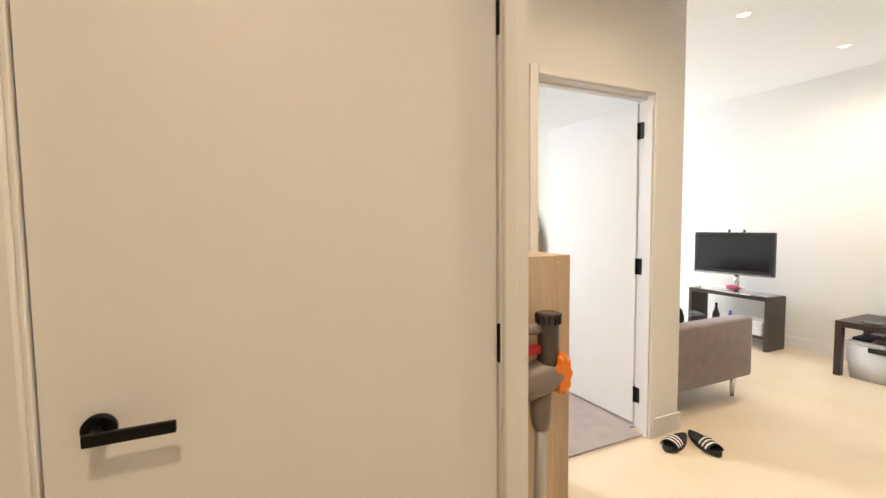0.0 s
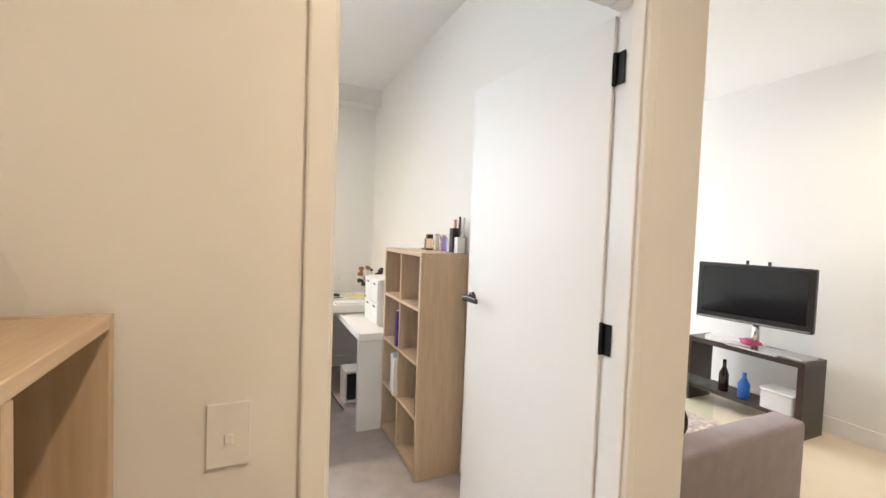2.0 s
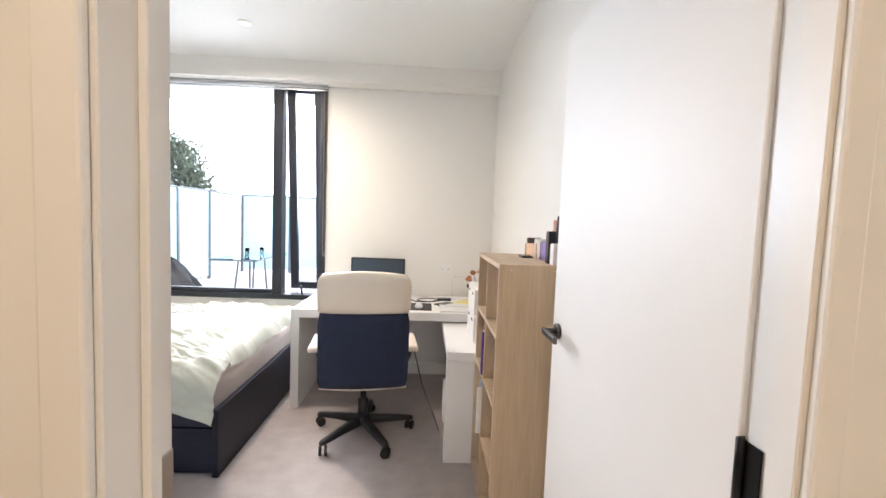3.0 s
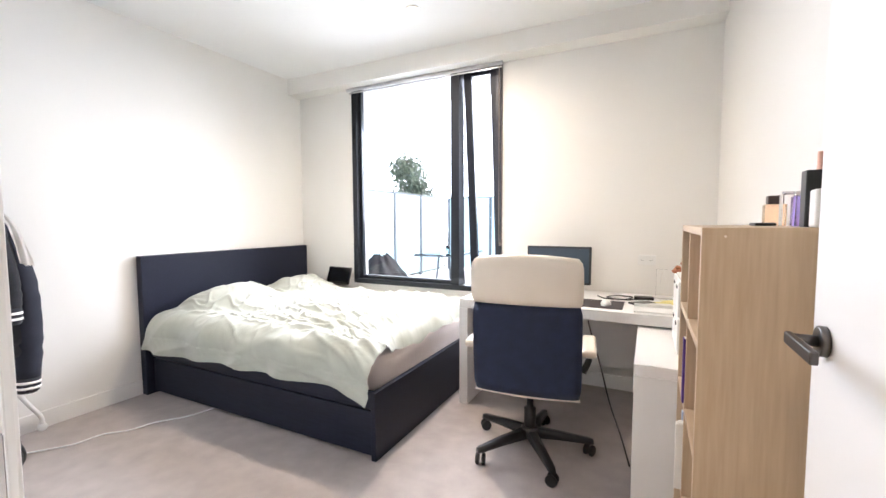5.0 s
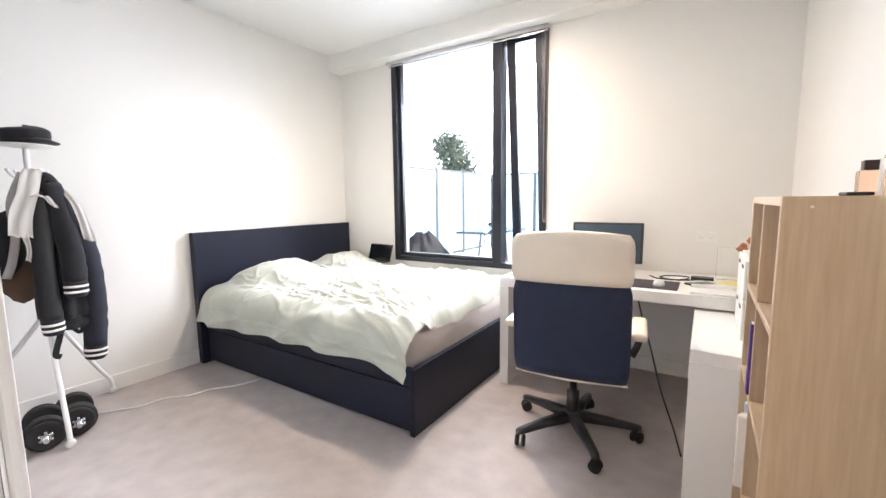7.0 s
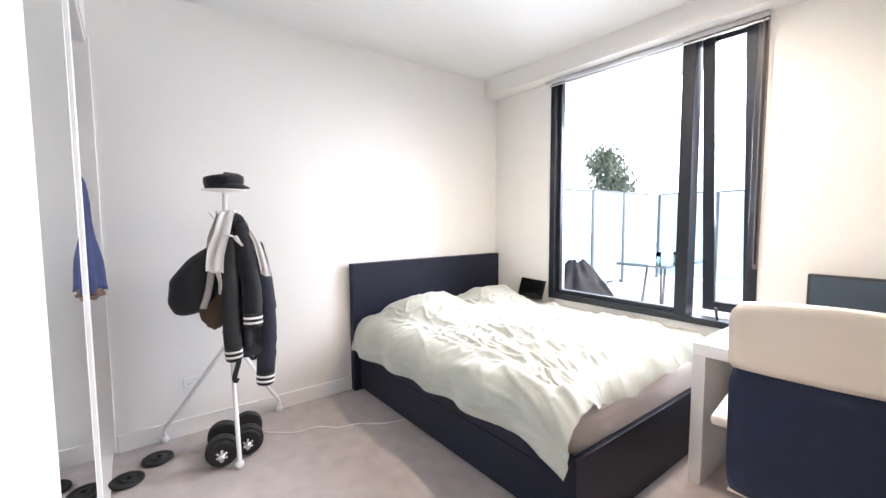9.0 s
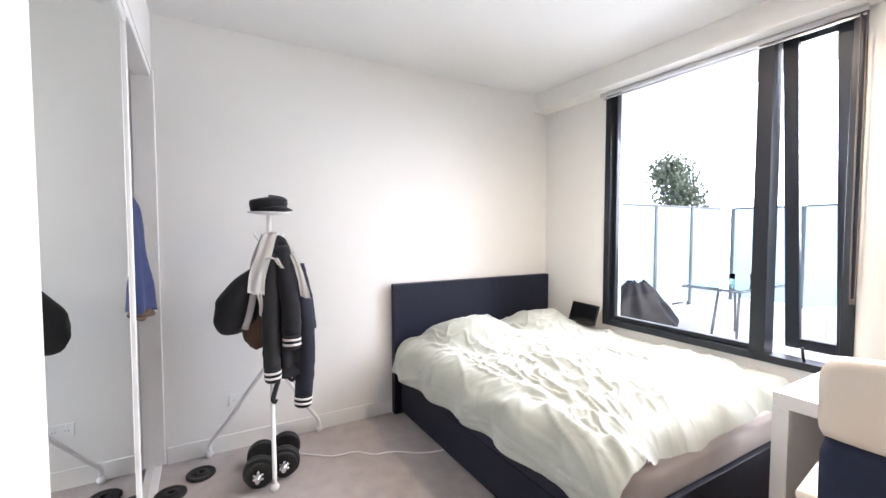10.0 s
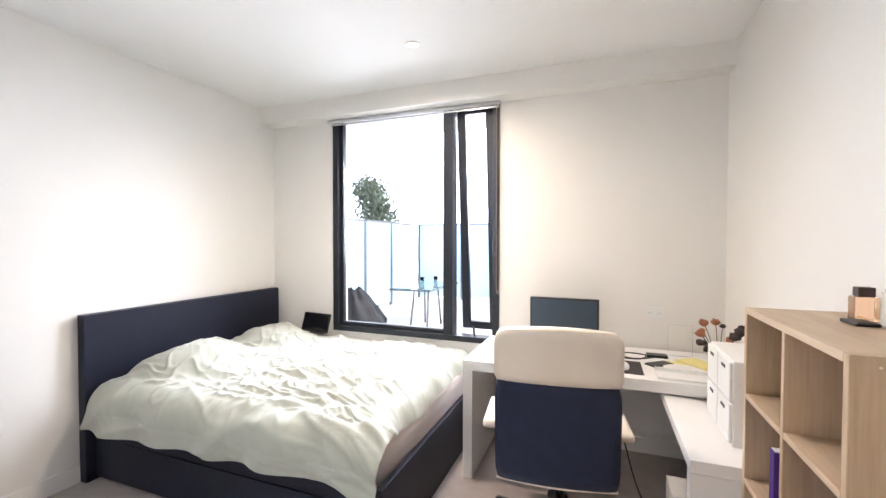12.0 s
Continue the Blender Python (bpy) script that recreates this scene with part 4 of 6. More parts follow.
solo("hanging_cable", sweep(bmesh.new(), cab, 0.0045, 6), BLACKPLASTIC, (2.17, 4.32, 0.008), "black power cable hanging under the desk", "cable")
# white storage boxes on the return
ob_ = thing("desk_organizer", (2.47, 4.3, 0.66), "white two-tier drawer box with black handle slots", "organizer")
part("carcass", box((2.36, 4.12, 0.66), (2.553, 4.48, 1.0), 0.003, 1), WHITELAM, ob_)
for i in range(2):
    for y0 in (4.125, 4.305):
        d = part("drawer", box((2.348, y0, 0.672 + i * 0.165), (2.360, y0 + 0.17, 0.828 + i * 0.165), 0.003, 1), WHITEPLASTIC, ob_)
        part("handle_slot", box((2.3445, y0 + 0.06, 0.79 + i * 0.165), (2.3485, y0 + 0.11, 0.803 + i * 0.165), 0.0015, 1), BLACKPLASTIC, d)
rnd = random.Random(5)
fl = thing("dried_flowers", (2.48, 4.85, DZ), "bunch of dark dried flowers standing on the desk", "dried flowers")
part("jar", lathe(bmesh.new(), 2.48, 4.85, [(0.03, DZ), (0.04, DZ + 0.02), (0.04, DZ + 0.09), (0.032, DZ + 0.1)], 18), AMBER, fl)
for i in range(16):
    a, L = rnd.uniform(0, 6.28), rnd.uniform(0.12, 0.27)
    dv = Vector((math.cos(a) * 0.55 - 0.12, math.sin(a) * 0.5, 1)).normalized()
    p0 = Vector((2.48, 4.85, DZ + 0.04))
    st = part("stem", sweep(bmesh.new(), [p0, p0 + dv * L * 0.6 + Vector((0, 0, 0.02)), p0 + dv * L], 0.0022, 5), BROWNTWIG, fl)
    b = bmesh.new()
    ball(b, p0 + dv * L, rnd.uniform(0.014, 0.028), 8, (1, 1, 0.8), 0.5)
    part("bloom", b, DRYFLOWER if i % 3 == 0 else BROWNTWIG, st)

# small white trolley with a black box under the return
tr = thing("under_desk_shelf", (2.3, 4.53, 0), "white low shelf under the desk holding a black box", "shelf")
for z0 in (0.0, 0.232):
    part("board", box((2.20, 4.44, z0), (2.42, 4.62, z0 + 0.018), 0.003, 1), WHITELAM, tr)
for x0 in (2.20, 2.405):
    part("side_board", box((x0, 4.44, 0.0182), (x0 + 0.015, 4.62, 0.2318), 0.002, 1), WHITELAM, tr)
solo("black_box", box((2.225, 4.45, 0.018), (2.395, 4.6, 0.17), 0.006, 2), BLACKPLASTIC, (2.31, 4.52, 0.018), "black electronics box on the low shelf", "box")


# cube shelves: two columns, four rows, open at one face
def cube_shelf(name, x0, x1, y0, y1, h, back_at_low, label):
    """back_at_low: the back panel lies at x0 (open towards +x), else at x1."""
    t = thing(name, ((x0 + x1) / 2, (y0 + y1) / 2, 0), label, "bookshelf")
    wood_box("side_panel", (x0, y0, 0.0), (x1, y0 + 0.022, h), t)
    wood_box("side_panel", (x0, y1 - 0.022, 0.0), (x1, y1, h), t)
    wood_box("top_panel", (x0, y0 + 0.0222, h - 0.0215), (x1, y1 - 0.0222, h - 0.0003), t, OAK_H)
    wood_box("bottom_panel", (x0, y0 + 0.0225, 0.03), (x1, y1 - 0.0225, 0.05), t, OAK_H)
    ym = (y0 + y1) / 2
    wood_box("divider", (x0, ym - 0.009, 0.0505), (x1, ym + 0.009, h - 0.022), t)
    for k in (1, 2, 3):
        z = 0.04 + (h - 0.05) * k / 4
        for a, b_ in ((y0 + 0.0225, ym - 0.0095), (ym + 0.0095, y1 - 0.0225)):
            wood_box("shelf_board", (x0, a, z - 0.009), (x1, b_, z + 0.009), t, OAK_H)
    bx_ = (x0, x0 + 0.006) if back_at_low else (x1 - 0.006, x1)
    wood_box("back_panel", (bx_[0] + 0.0005, y0 + 0.023, 0.051), (bx_[1] - 0.0005, y1 - 0.023, h - 0.023), t, OAK_V, 0)
    for sy, yy in ((y0 - 0.0008, y0), ):
        for sx_ in (x0 + 0.05, x1 - 0.05):
            part("cam_cap", sweep(bmesh.new(), [(sx_, yy - 0.0012, h - 0.022), (sx_, yy + 0.001, h - 0.022)], 0.003, 12), SHELLM, t)
    return t


SX0, SX1, SY0, SY1, SH = 2.345, 2.625, 3.295, 3.945, 1.241
cube_shelf("cube_bookshelf", SX0, SX1, SY0, SY1, SH, False, "pale oak cube bookshelf, partly filled, in the bedroom")
cube_shelf("cube_bookshelf", CX + 0.016, 1.340, 1.466, 2.09, 1.204, True, "pale oak cube bookshelf standing in the hall corner")


def row_z(k):
    return 0.04 + (SH - 0.05) * k / 4 + (0.009 if k else 0.010)


def book(y, t, h, d, k, m_, label, inset=0.02, tilt=0):
    z = row_z(k)
    x = SX0 + inset
    tt_ = thing("book", (x, y, z), label, "book", "books on the shelf")
    T = about(x, y, z, tilt, 0, 0)
    part("cover", turn(box((x, y, z + 0.0005), (x + d, y + t, z + h), 0.002, 1), T), m_, tt_)
    part("pages", turn(box((x + 0.003, y + 0.003, z + h), (x + d - 0.003, y + t - 0.003, z + h + 0.0015)), T), PAPER, tt_)


ym = (SY0 + SY1) / 2
book(SY0 + 0.03, 0.035, 0.25, 0.20, 3, REDCARD, "red ring binder upright on the shelf")
book(SY0 + 0.067, 0.012, 0.21, 0.19, 3, PAPER, "thin white booklet on the shelf", 0.03)
book(ym + 0.03, 0.035, 0.22, 0.18, 2, PURPLE, "purple book upright on the shelf", -0.005)
book(SY0 + 0.03, 0.03, 0.24, 0.2, 2, PINK, "pink folder upright on the shelf")
book(SY0 + 0.064, 0.02, 0.235, 0.2, 2, PURPLE, "purple folder upright on the shelf", 0.025)
book(SY0 + 0.03, 0.028, 0.23, 0.2, 1, BLACKPLASTIC, "black folder upright on the shelf", 0.01)
for i in range(5):
    book(ym + 0.02 + i * 0.034, 0.02 + 0.004 * (i % 2), 0.23 - 0.012 * (i % 3), 0.21, 1, BLUEPAPER if i % 2 else PAPER, ("pale blue" if i % 2 else "white") + " document folder upright on the shelf", -0.02 + 0.008 * i)
solo("shelf_bottle", lathe(bmesh.new(), SX0 + 0.12, ym + 0.08, [(0.03, row_z(3)), (0.032, row_z(3) + 0.12), (0.012, row_z(3) + 0.17), (0.012, row_z(3) + 0.21)], 18), AMBER, (SX0 + 0.12, ym + 0.08, row_z(3)), "dark brown bottle on the shelf", "bottle", smooth=True)
solo("white_carton", box((SX0 + 0.05, ym + 0.015, row_z(3)), (SX0 + 0.11, ym + 0.05, row_z(3) + 0.11), 0.002, 1), PAPER, (SX0 + 0.08, ym + 0.03, row_z(3)), "small white carton on the shelf", "carton")

# on top of the bedroom shelf
def perfume(name, x, y, w, h, m_, capm, label, cap=0.03):
    t = thing(name, (x, y, SH), label, "bottle", "bottles on the shelf top")
    part("flask", box((x - w / 2, y - w * 0.4, SH), (x + w / 2, y + w * 0.4, SH + h), 0.004, 2), m_, t)
    part("cap", box((x - w * 0.36, y - w * 0.3, SH + h), (x + w * 0.36, y + w * 0.3, SH + h + cap), 0.003, 2), capm, t)


perfume("perfume_bottle", 2.593, 3.785, 0.056, 0.07, PERFUME, mat("dark_brown_cap", (0.05, 0.028, 0.022), 0.35), "peach perfume bottle with brown cap on the shelf", 0.028)
perfume("perfume_bottle", 2.60, 3.67, 0.036, 0.095, CLEAR, CHROME, "tall clear perfume bottle with silver cap", 0.010)
perfume("perfume_bottle", 2.605, 3.58, 0.034, 0.085, VIOLETG, CHROME, "violet glass perfume bottle on the shelf", 0.015)
solo("black_carton", box((2.568, 3.39, SH), (2.612, 3.43, SH + 0.14), 0.002, 1), BLACKPLASTIC, (2.59, 3.41, SH), "tall black cosmetic carton on the shelf", "carton")
solo("rose_tube", lathe(bmesh.new(), 2.612, 3.45, [(0.010, SH), (0.010, SH + 0.15), (0.009, SH + 0.155), (0.009, SH + 0.19)], 14), mat("rose_gold", (0.72, 0.42, 0.33), 0.3, metal=0.6), (2.612, 3.45, SH), "rose gold cosmetic tube on the shelf", "tube", smooth=True)
br = thing("brush_holder", (2.59, 3.345, SH), "white holder with a hair brush on the shelf", "brush holder")
part("cup", box((2.57, 3.325, SH), (2.618, 3.37, SH + 0.09), 0.005, 2), WHITEPLASTIC, br)
part("brush_handle", sweep(bmesh.new(), [(2.59, 3.35, SH + 0.08), (2.593, 3.352, SH + 0.15), (2.595, 3.354, SH + 0.205)], [0.005, 0.012, 0.009], 10, 0.5), BLACKPLASTIC, br)
part("white_stick", sweep(bmesh.new(), [(2.605, 3.34, SH + 0.08), (2.612, 3.335, SH + 0.2)], 0.005, 8), WHITEPLASTIC, br)
solo("slim_case", box((2.52, 3.66, SH), (2.575, 3.745, SH + 0.010), 0.004, 2), BLACKPLASTIC, (2.547, 3.70, SH), "slim black case lying on the shelf", "case")

# coat stand
HX, HY = -0.72, 2.82
cs = thing("coat_stand", (HX, HY, 0), "white steel coat stand with three splayed legs", "coat stand")
part("pole", sweep(bmesh.new(), [(HX, HY, 0.55), (HX, HY, 1.535)], 0.013, 12), WHITEMETAL, cs)
part("top_disc", lathe(bmesh.new(), HX, HY, [(0.02, 1.525), (0.115, 1.537), (0.118, 1.543), (0.0, 1.547)], 32), WHITEMETAL, cs)
for fx, fy in ((-0.48, 2.795), (-1.045, 2.485), (-1.035, 3.165)):
    d = Vector((fx - HX, fy - HY, 0))
    lg = part("leg", sweep(bmesh.new(), smooth_path([(HX, HY, 0.66), Vector((HX, HY, 0.6)) + d * 0.12, Vector((HX, HY, 0.24)) + d * 0.72, Vector((HX, HY, 0.10)) + d * 0.97, Vector((HX, HY, 0.045)) + d], 5), 0.012, 10), WHITEMETAL, cs)
    b = bmesh.new()
    ball(b, (fx, fy, 0.024), 0.024, 12)
    part("foot", b, WHITEPLASTIC, lg)
part("hub", lathe(bmesh.new(), HX, HY, [(0.02, 0.56), (0.028, 0.575), (0.028, 0.67), (0.018, 0.69)], 18), WHITEMETAL, cs)
for i in range(4):
    a = radians(20 + 90 * i)
    c, s = math.cos(a), math.sin(a)
    part("hook", sweep(bmesh.new(), smooth_path([(HX, HY, 1.38), (HX + c * 0.06, HY + s * 0.06, 1.38), (HX + c * 0.09, HY + s * 0.09, 1.42)], 4), 0.008, 8), WHITEMETAL, cs)


def drape(cx, cy, z0, z1, rx0, ry0, rx1, ry1, seed, dx=0.0, dy=0.0, folds=7, amp=0.1):
    """A hanging garment body: gathered at the top, folded and fuller below."""
    b = bmesh.new()
    loops = []
    for k in range(26):
        t = k / 25
        z = z1 + (z0 - z1) * t
        w = min(1, t / 0.18) ** 0.6
        rx, ry = (rx0 + (rx1 - rx0) * t) * (0.25 + 0.75 * w), (ry0 + (ry1 - ry0) * t) * (0.25 + 0.75 * w)
        lp = []
        for i in range(40):
            a = 2 * math.pi * i / 40
            f = 1 + amp * math.sin(a * folds + seed + 1.5 * t) * (0.3 + t) + 0.12 * noise.noise((math.cos(a) * 1.6 + seed, math.sin(a) * 1.6, t * 3.2))
            lp.append((cx + dx * t + rx * f * math.cos(a), cy + dy * t + ry * f * math.sin(a), z + 0.03 * noise.noise((math.cos(a) * 2, math.sin(a) * 2, seed)) * t))
        loops.append(lp)
    return rings(b, loops)


def sleeve(parent, pts, r0, r1, m_, stripes=True):
    P = smooth_path(pts, 6)
    n = len(P)
    rr = [r0 + (r1 - r0) * i / (n - 1) + 0.006 * noise.noise((i * 0.9, r0 * 50, 3)) for i in range(n)]
    s = part("sleeve", sweep(bmesh.new(), P, rr, 16), m_, parent, "", True)
    if stripes:
        d = (P[-1] - P[-2]).normalized()
        e = P[-1]
        cuff = part("cuff", sweep(bmesh.new(), [e - d * 0.004, e + d * 0.035, e + d * 0.07, e + d * 0.078], [r1 * 0.98, r1 * 1.0, r1 * 0.92, r1 * 0.75], 16), BLACKWOOL, s, "black ribbed cuff with two white stripes", True)
        for o in (0.016, 0.044):
            part("stripe", sweep(bmesh.new(), [e + d * o, e + d * (o + 0.012)], [r1 * 1.03, r1 * 1.03], 16), WHITECLOTH, cuff)


# varsity jacket in front, with other garments behind
vj = thing("varsity_jacket", (HX + 0.09, HY + 0.07, 0.6), "black varsity jacket with white striped cuffs on the stand", "jacket")
part("body", drape(HX + 0.06, HY + 0.02, 0.66, 1.42, 0.055, 0.06, 0.08, 0.105, 1.3, 0.02, 0.05), BLACKWOOL, vj, "", True)
part("hem_band", drape(HX + 0.08, HY + 0.07, 0.60, 0.672, 0.075, 0.10, 0.075, 0.10, 1.3, 0, 0, 7, 0.05), BLACKWOOL, vj, "", True)
sleeve(vj, [(HX + 0.10, HY + 0.0, 1.30), (HX + 0.14, HY - 0.015, 1.1), (HX + 0.15, HY - 0.02, 0.85), (HX + 0.15, HY - 0.015, 0.66)], 0.044, 0.046, BLACKNYLON)
sleeve(vj, [(HX + 0.10, HY + 0.045, 1.34), (HX + 0.15, HY + 0.07, 1.15), (HX + 0.16, HY + 0.09, 0.98), (HX + 0.165, HY + 0.09, 0.84)], 0.05, 0.05, BLACKWOOL)
cj = thing("long_coat", (HX, HY + 0.16, 0.5), "dark navy coat with striped cuff hanging behind the jacket", "coat")
part("body", drape(HX - 0.01, HY + 0.08, 0.62, 1.36, 0.06, 0.07, 0.085, 0.085, 4.2, 0.02, 0.055, 6, 0.12), NAVYCOTTON, cj, "", True)
sleeve(cj, [(HX + 0.05, HY + 0.13, 1.18), (HX + 0.10, HY + 0.165, 0.95), (HX + 0.11, HY + 0.175, 0.7), (HX + 0.11, HY + 0.16, 0.47)], 0.062, 0.052, NAVYCOTTON)
sleeve(cj, [(HX - 0.02, HY + 0.15, 1.22), (HX - 0.02, HY + 0.205, 1.02), (HX - 0.02, HY + 0.235, 0.82)], 0.05, 0.035, NAVYCOTTON, False)
part("collar", sweep(bmesh.new(), smooth_path([(HX + 0.08, HY - 0.005, 1.25), (HX + 0.08, HY + 0.01, 1.345), (HX + 0.08, HY + 0.035, 1.375), (HX + 0.08, HY + 0.06, 1.345), (HX + 0.08, HY + 0.075, 1.25)], 6), 0.034, 14), BLACKWOOL, vj, "black ribbed collar", True)
sc = thing("white_scarf", (HX + 0.04, HY, 1.1), "cream cloth scarf draped on the coat stand", "scarf")


def ribbon(pts, w0, w1, ruffle):
    """A soft strip of cloth along points, its width lying along y."""
    P = smooth_path(pts, 6)

    def fn(u, v):
        p = P[round(u * (len(P) - 1))]
        w = w0 + (w1 - w0) * u
        return (p.x + ruffle * math.sin(v * 10 + u * 3), p.y + (v - 0.5) * w, p.z + 0.012 * noise.noise((u * 5, v * 4, 2)) - 0.02 * (v - 0.5) * u)
    b_ = quad_sheet(len(P) - 1, 14, fn)
    bmesh.ops.solidify(b_, geom=b_.faces[:], thickness=0.006)
    return b_


part("tail", ribbon([(HX + 0.03, HY + 0.02, 1.425), (HX + 0.12, HY - 0.015, 1.40), (HX + 0.17, HY - 0.05, 1.30), (HX + 0.18, HY - 0.085, 1.19), (HX + 0.18, HY - 0.095, 1.09)], 0.075, 0.085, 0.004), WHITECLOTH, sc, "", True)
part("fringe", ribbon([(HX + 0.177, HY - 0.08, 1.10), (HX + 0.175, HY - 0.07, 1.03), (HX + 0.17, HY - 0.075, 0.97)], 0.03, 0.012, 0.006), WHITECLOTH, sc, "", True)
part("short_end", ribbon([(HX + 0.18, HY - 0.025, 1.285), (HX + 0.2, HY + 0.005, 1.28), (HX + 0.205, HY + 0.035, 1.23)], 0.05, 0.03, 0.004), WHITECLOTH, sc, "", True)
part("tail", ribbon([(HX + 0.10, HY + 0.085, 1.34), (HX + 0.17, HY + 0.12, 1.25), (HX + 0.185, HY + 0.145, 1.15), (HX + 0.185, HY + 0.165, 1.05)], 0.03, 0.055, 0.006), WHITECLOTH, sc, "", True)
bg = thing("backpack", (HX - 0.05, HY - 0.2, 0.85), "slouched black cloth bag hanging by a grey strap", "bag")
BAGP = smooth_path([(HX + 0.0, HY - 0.06, 1.22), (HX - 0.01, HY - 0.10, 1.14), (HX - 0.02, HY - 0.145, 1.05), (HX - 0.02, HY - 0.175, 0.96), (HX - 0.02, HY - 0.18, 0.89), (HX - 0.02, HY - 0.17, 0.845)], 5)
BAGR = [0.02 + 0.10 * math.sin(min(1, i / 14) * math.pi / 2) if i < 16 else 0.12 * math.sqrt(max(0.03, 1 - ((i - 15) / 10.2) ** 2)) for i in range(26)]
b = sweep(bmesh.new(), BAGP, BAGR, 28)
for v_ in b.verts:
    v_.co += Vector((0.4, 1, 0.6)) * 0.018 * noise.noise(v_.co * 11)
part("bag_body", b, BLACKNYLON, bg, "", True)
part("strap", sweep(bmesh.new(), smooth_path([(HX + 0.03, HY - 0.03, 1.40), (HX + 0.06, HY - 0.09, 1.25), (HX + 0.12, HY - 0.10, 1.10), (HX + 0.13, HY - 0.125, 0.97), (HX + 0.12, HY - 0.15, 0.89)], 6), 0.018, 8, 0.25), mat("grey_webbing", (0.34, 0.31, 0.3), 0.8, bump=0.4), bg, "grey webbing strap")
b = bmesh.new()
ball(b, (HX + 0.02, HY - 0.08, 0.86), 0.10, 18, (0.6, 0.75, 1.1), 0.2)
solo("brown_hat", b, BROWNFELT, (HX + 0.02, HY - 0.08, 0.76), "brown felt hat hanging on the coat stand", "hat")
st_ = thing("hanging_straps", (HX + 0.1, HY + 0.07, 0.45), "black straps dangling under the coats", "strap")
part("strap", sweep(bmesh.new(), smooth_path([(HX + 0.12, HY + 0.04, 0.70), (HX + 0.12, HY + 0.02, 0.58), (HX + 0.12, HY - 0.01, 0.47), (HX + 0.12, HY + 0.01, 0.45)], 5), 0.014, 8, 0.3), BLACKNYLON, st_)
part("strap", sweep(bmesh.new(), smooth_path([(HX + 0.12, HY + 0.08, 0.70), (HX + 0.12, HY + 0.07, 0.6), (HX + 0.12, HY + 0.10, 0.56), (HX + 0.12, HY + 0.12, 0.62)], 5), 0.010, 8, 0.4), BLACKNYLON, st_)
cap = thing("flat_cap", (HX, HY, 1.547), "black flat cap on the coat stand", "cap")
def cap_pt(u, v):
    a = 2 * math.pi * u
    r = [0.088, 0.098, 0.096, 0.07, 0.0][min(4, int(v * 4))] * (1 - (v * 4 - int(v * 4))) + [0.088, 0.098, 0.096, 0.07, 0.0, 0.0][min(5, int(v * 4) + 1)] * (v * 4 - int(v * 4))
    z = 1.548 + 0.085 * math.sin(v * math.pi / 2) ** 0.8
    k = 1 + 0.05 * noise.noise((math.cos(a) * 2, math.sin(a) * 2, v * 2))
    return (HX + r * k * math.cos(a) * 0.95, HY + r * k * math.sin(a) * 1.08, z + 0.012 * math.sin(a) * v)
part("crown", quad_sheet(36, 14, cap_pt), BLACKWOOL, cap, "", True)
part("brim", lathe(bmesh.new(), HX + 0.03, HY + 0.03, [(0.07, 1.549), (0.098, 1.552), (0.098, 1.558), (0.06, 1.575)], 28), BLACKWOOL, cap, "", True)

# dumbbells and loose plates
def plate(bm_, c, axis, r, th):
    a = Vector(axis)
    c = Vector(c)
    return sweep(bm_, [c - a * th / 2, c - a * th * 0.42, c - a * th * 0.2, c + a * th * 0.2, c + a * th * 0.42, c + a * th / 2], [r * 0.88, r * 0.97, r, r, r * 0.97, r * 0.88], 30)


for i, (cx, cy) in enumerate(((-0.66, 2.745), (-0.70, 2.885))):
    ax = Vector((0.98, -0.2, 0)).normalized()
    c = Vector((cx, cy, 0.086))
    db = thing("dumbbell", (cx, cy, 0), "black plate-loaded dumbbell with chrome star collars", "dumbbell", "dumbbells")
    part("bar", sweep(bmesh.new(), [c - ax * 0.2, c + ax * 0.2], 0.0125, 14), CHROME, db, "chrome bar")
    for sg in (-1, 1):
        for o, r in ((0.075, 0.085), (0.103, 0.085), (0.128, 0.072)):
            part("plate", plate(bmesh.new(), c + ax * sg * o, ax, r, 0.025), RUBBER, db)
        star = part("collar", sweep(bmesh.new(), [c + ax * sg * 0.142, c + ax * sg * 0.165], 0.020, 14), CHROME, db, "chrome star collar")
        for k in range(6):
            q = Matrix.Rotation(k * math.pi / 3, 3, ax) @ Vector((0, 0, 1))
            b = bmesh.new()
            ball(b, c + ax * sg * 0.153 + q * 0.024, 0.009, 8)
            part("lobe", b, CHROME, star)
for cx, cy in ((-0.71, 2.30), (-0.85, 2.44)):
    b = bmesh.new()
    lathe(b, cx, cy, [(0.016, 0.002), (0.07, 0.001), (0.077, 0.007), (0.077, 0.017), (0.070, 0.022), (0.058, 0.016), (0.034, 0.016), (0.030, 0.023), (0.016, 0.023), (0.016, 0.002)], 32, False, False)
    solo("weight_plate", b, RUBBER, (cx, cy, 0), "loose black weight plate lying on the carpet", "weight plate", "loose weight plates", smooth=True)
cbl = smooth_path([(-0.80, 2.98, 0.008), (-0.72, 3.08, 0.006), (-0.66, 3.17, 0.006), (-0.64, 3.30, 0.006), (-0.55, 3.40, 0.006), (-0.52, 3.52, 0.006), (-0.42, 3.66, 0.006), (-0.38, 3.79, 0.006), (-0.36, 3.9, 0.02)], 8)
solo("floor_cable", sweep(bmesh.new(), cbl, 0.0045, 6), WHITEPLASTIC, (-0.6, 3.3, 0), "white power cable lying across the carpet", "cable")


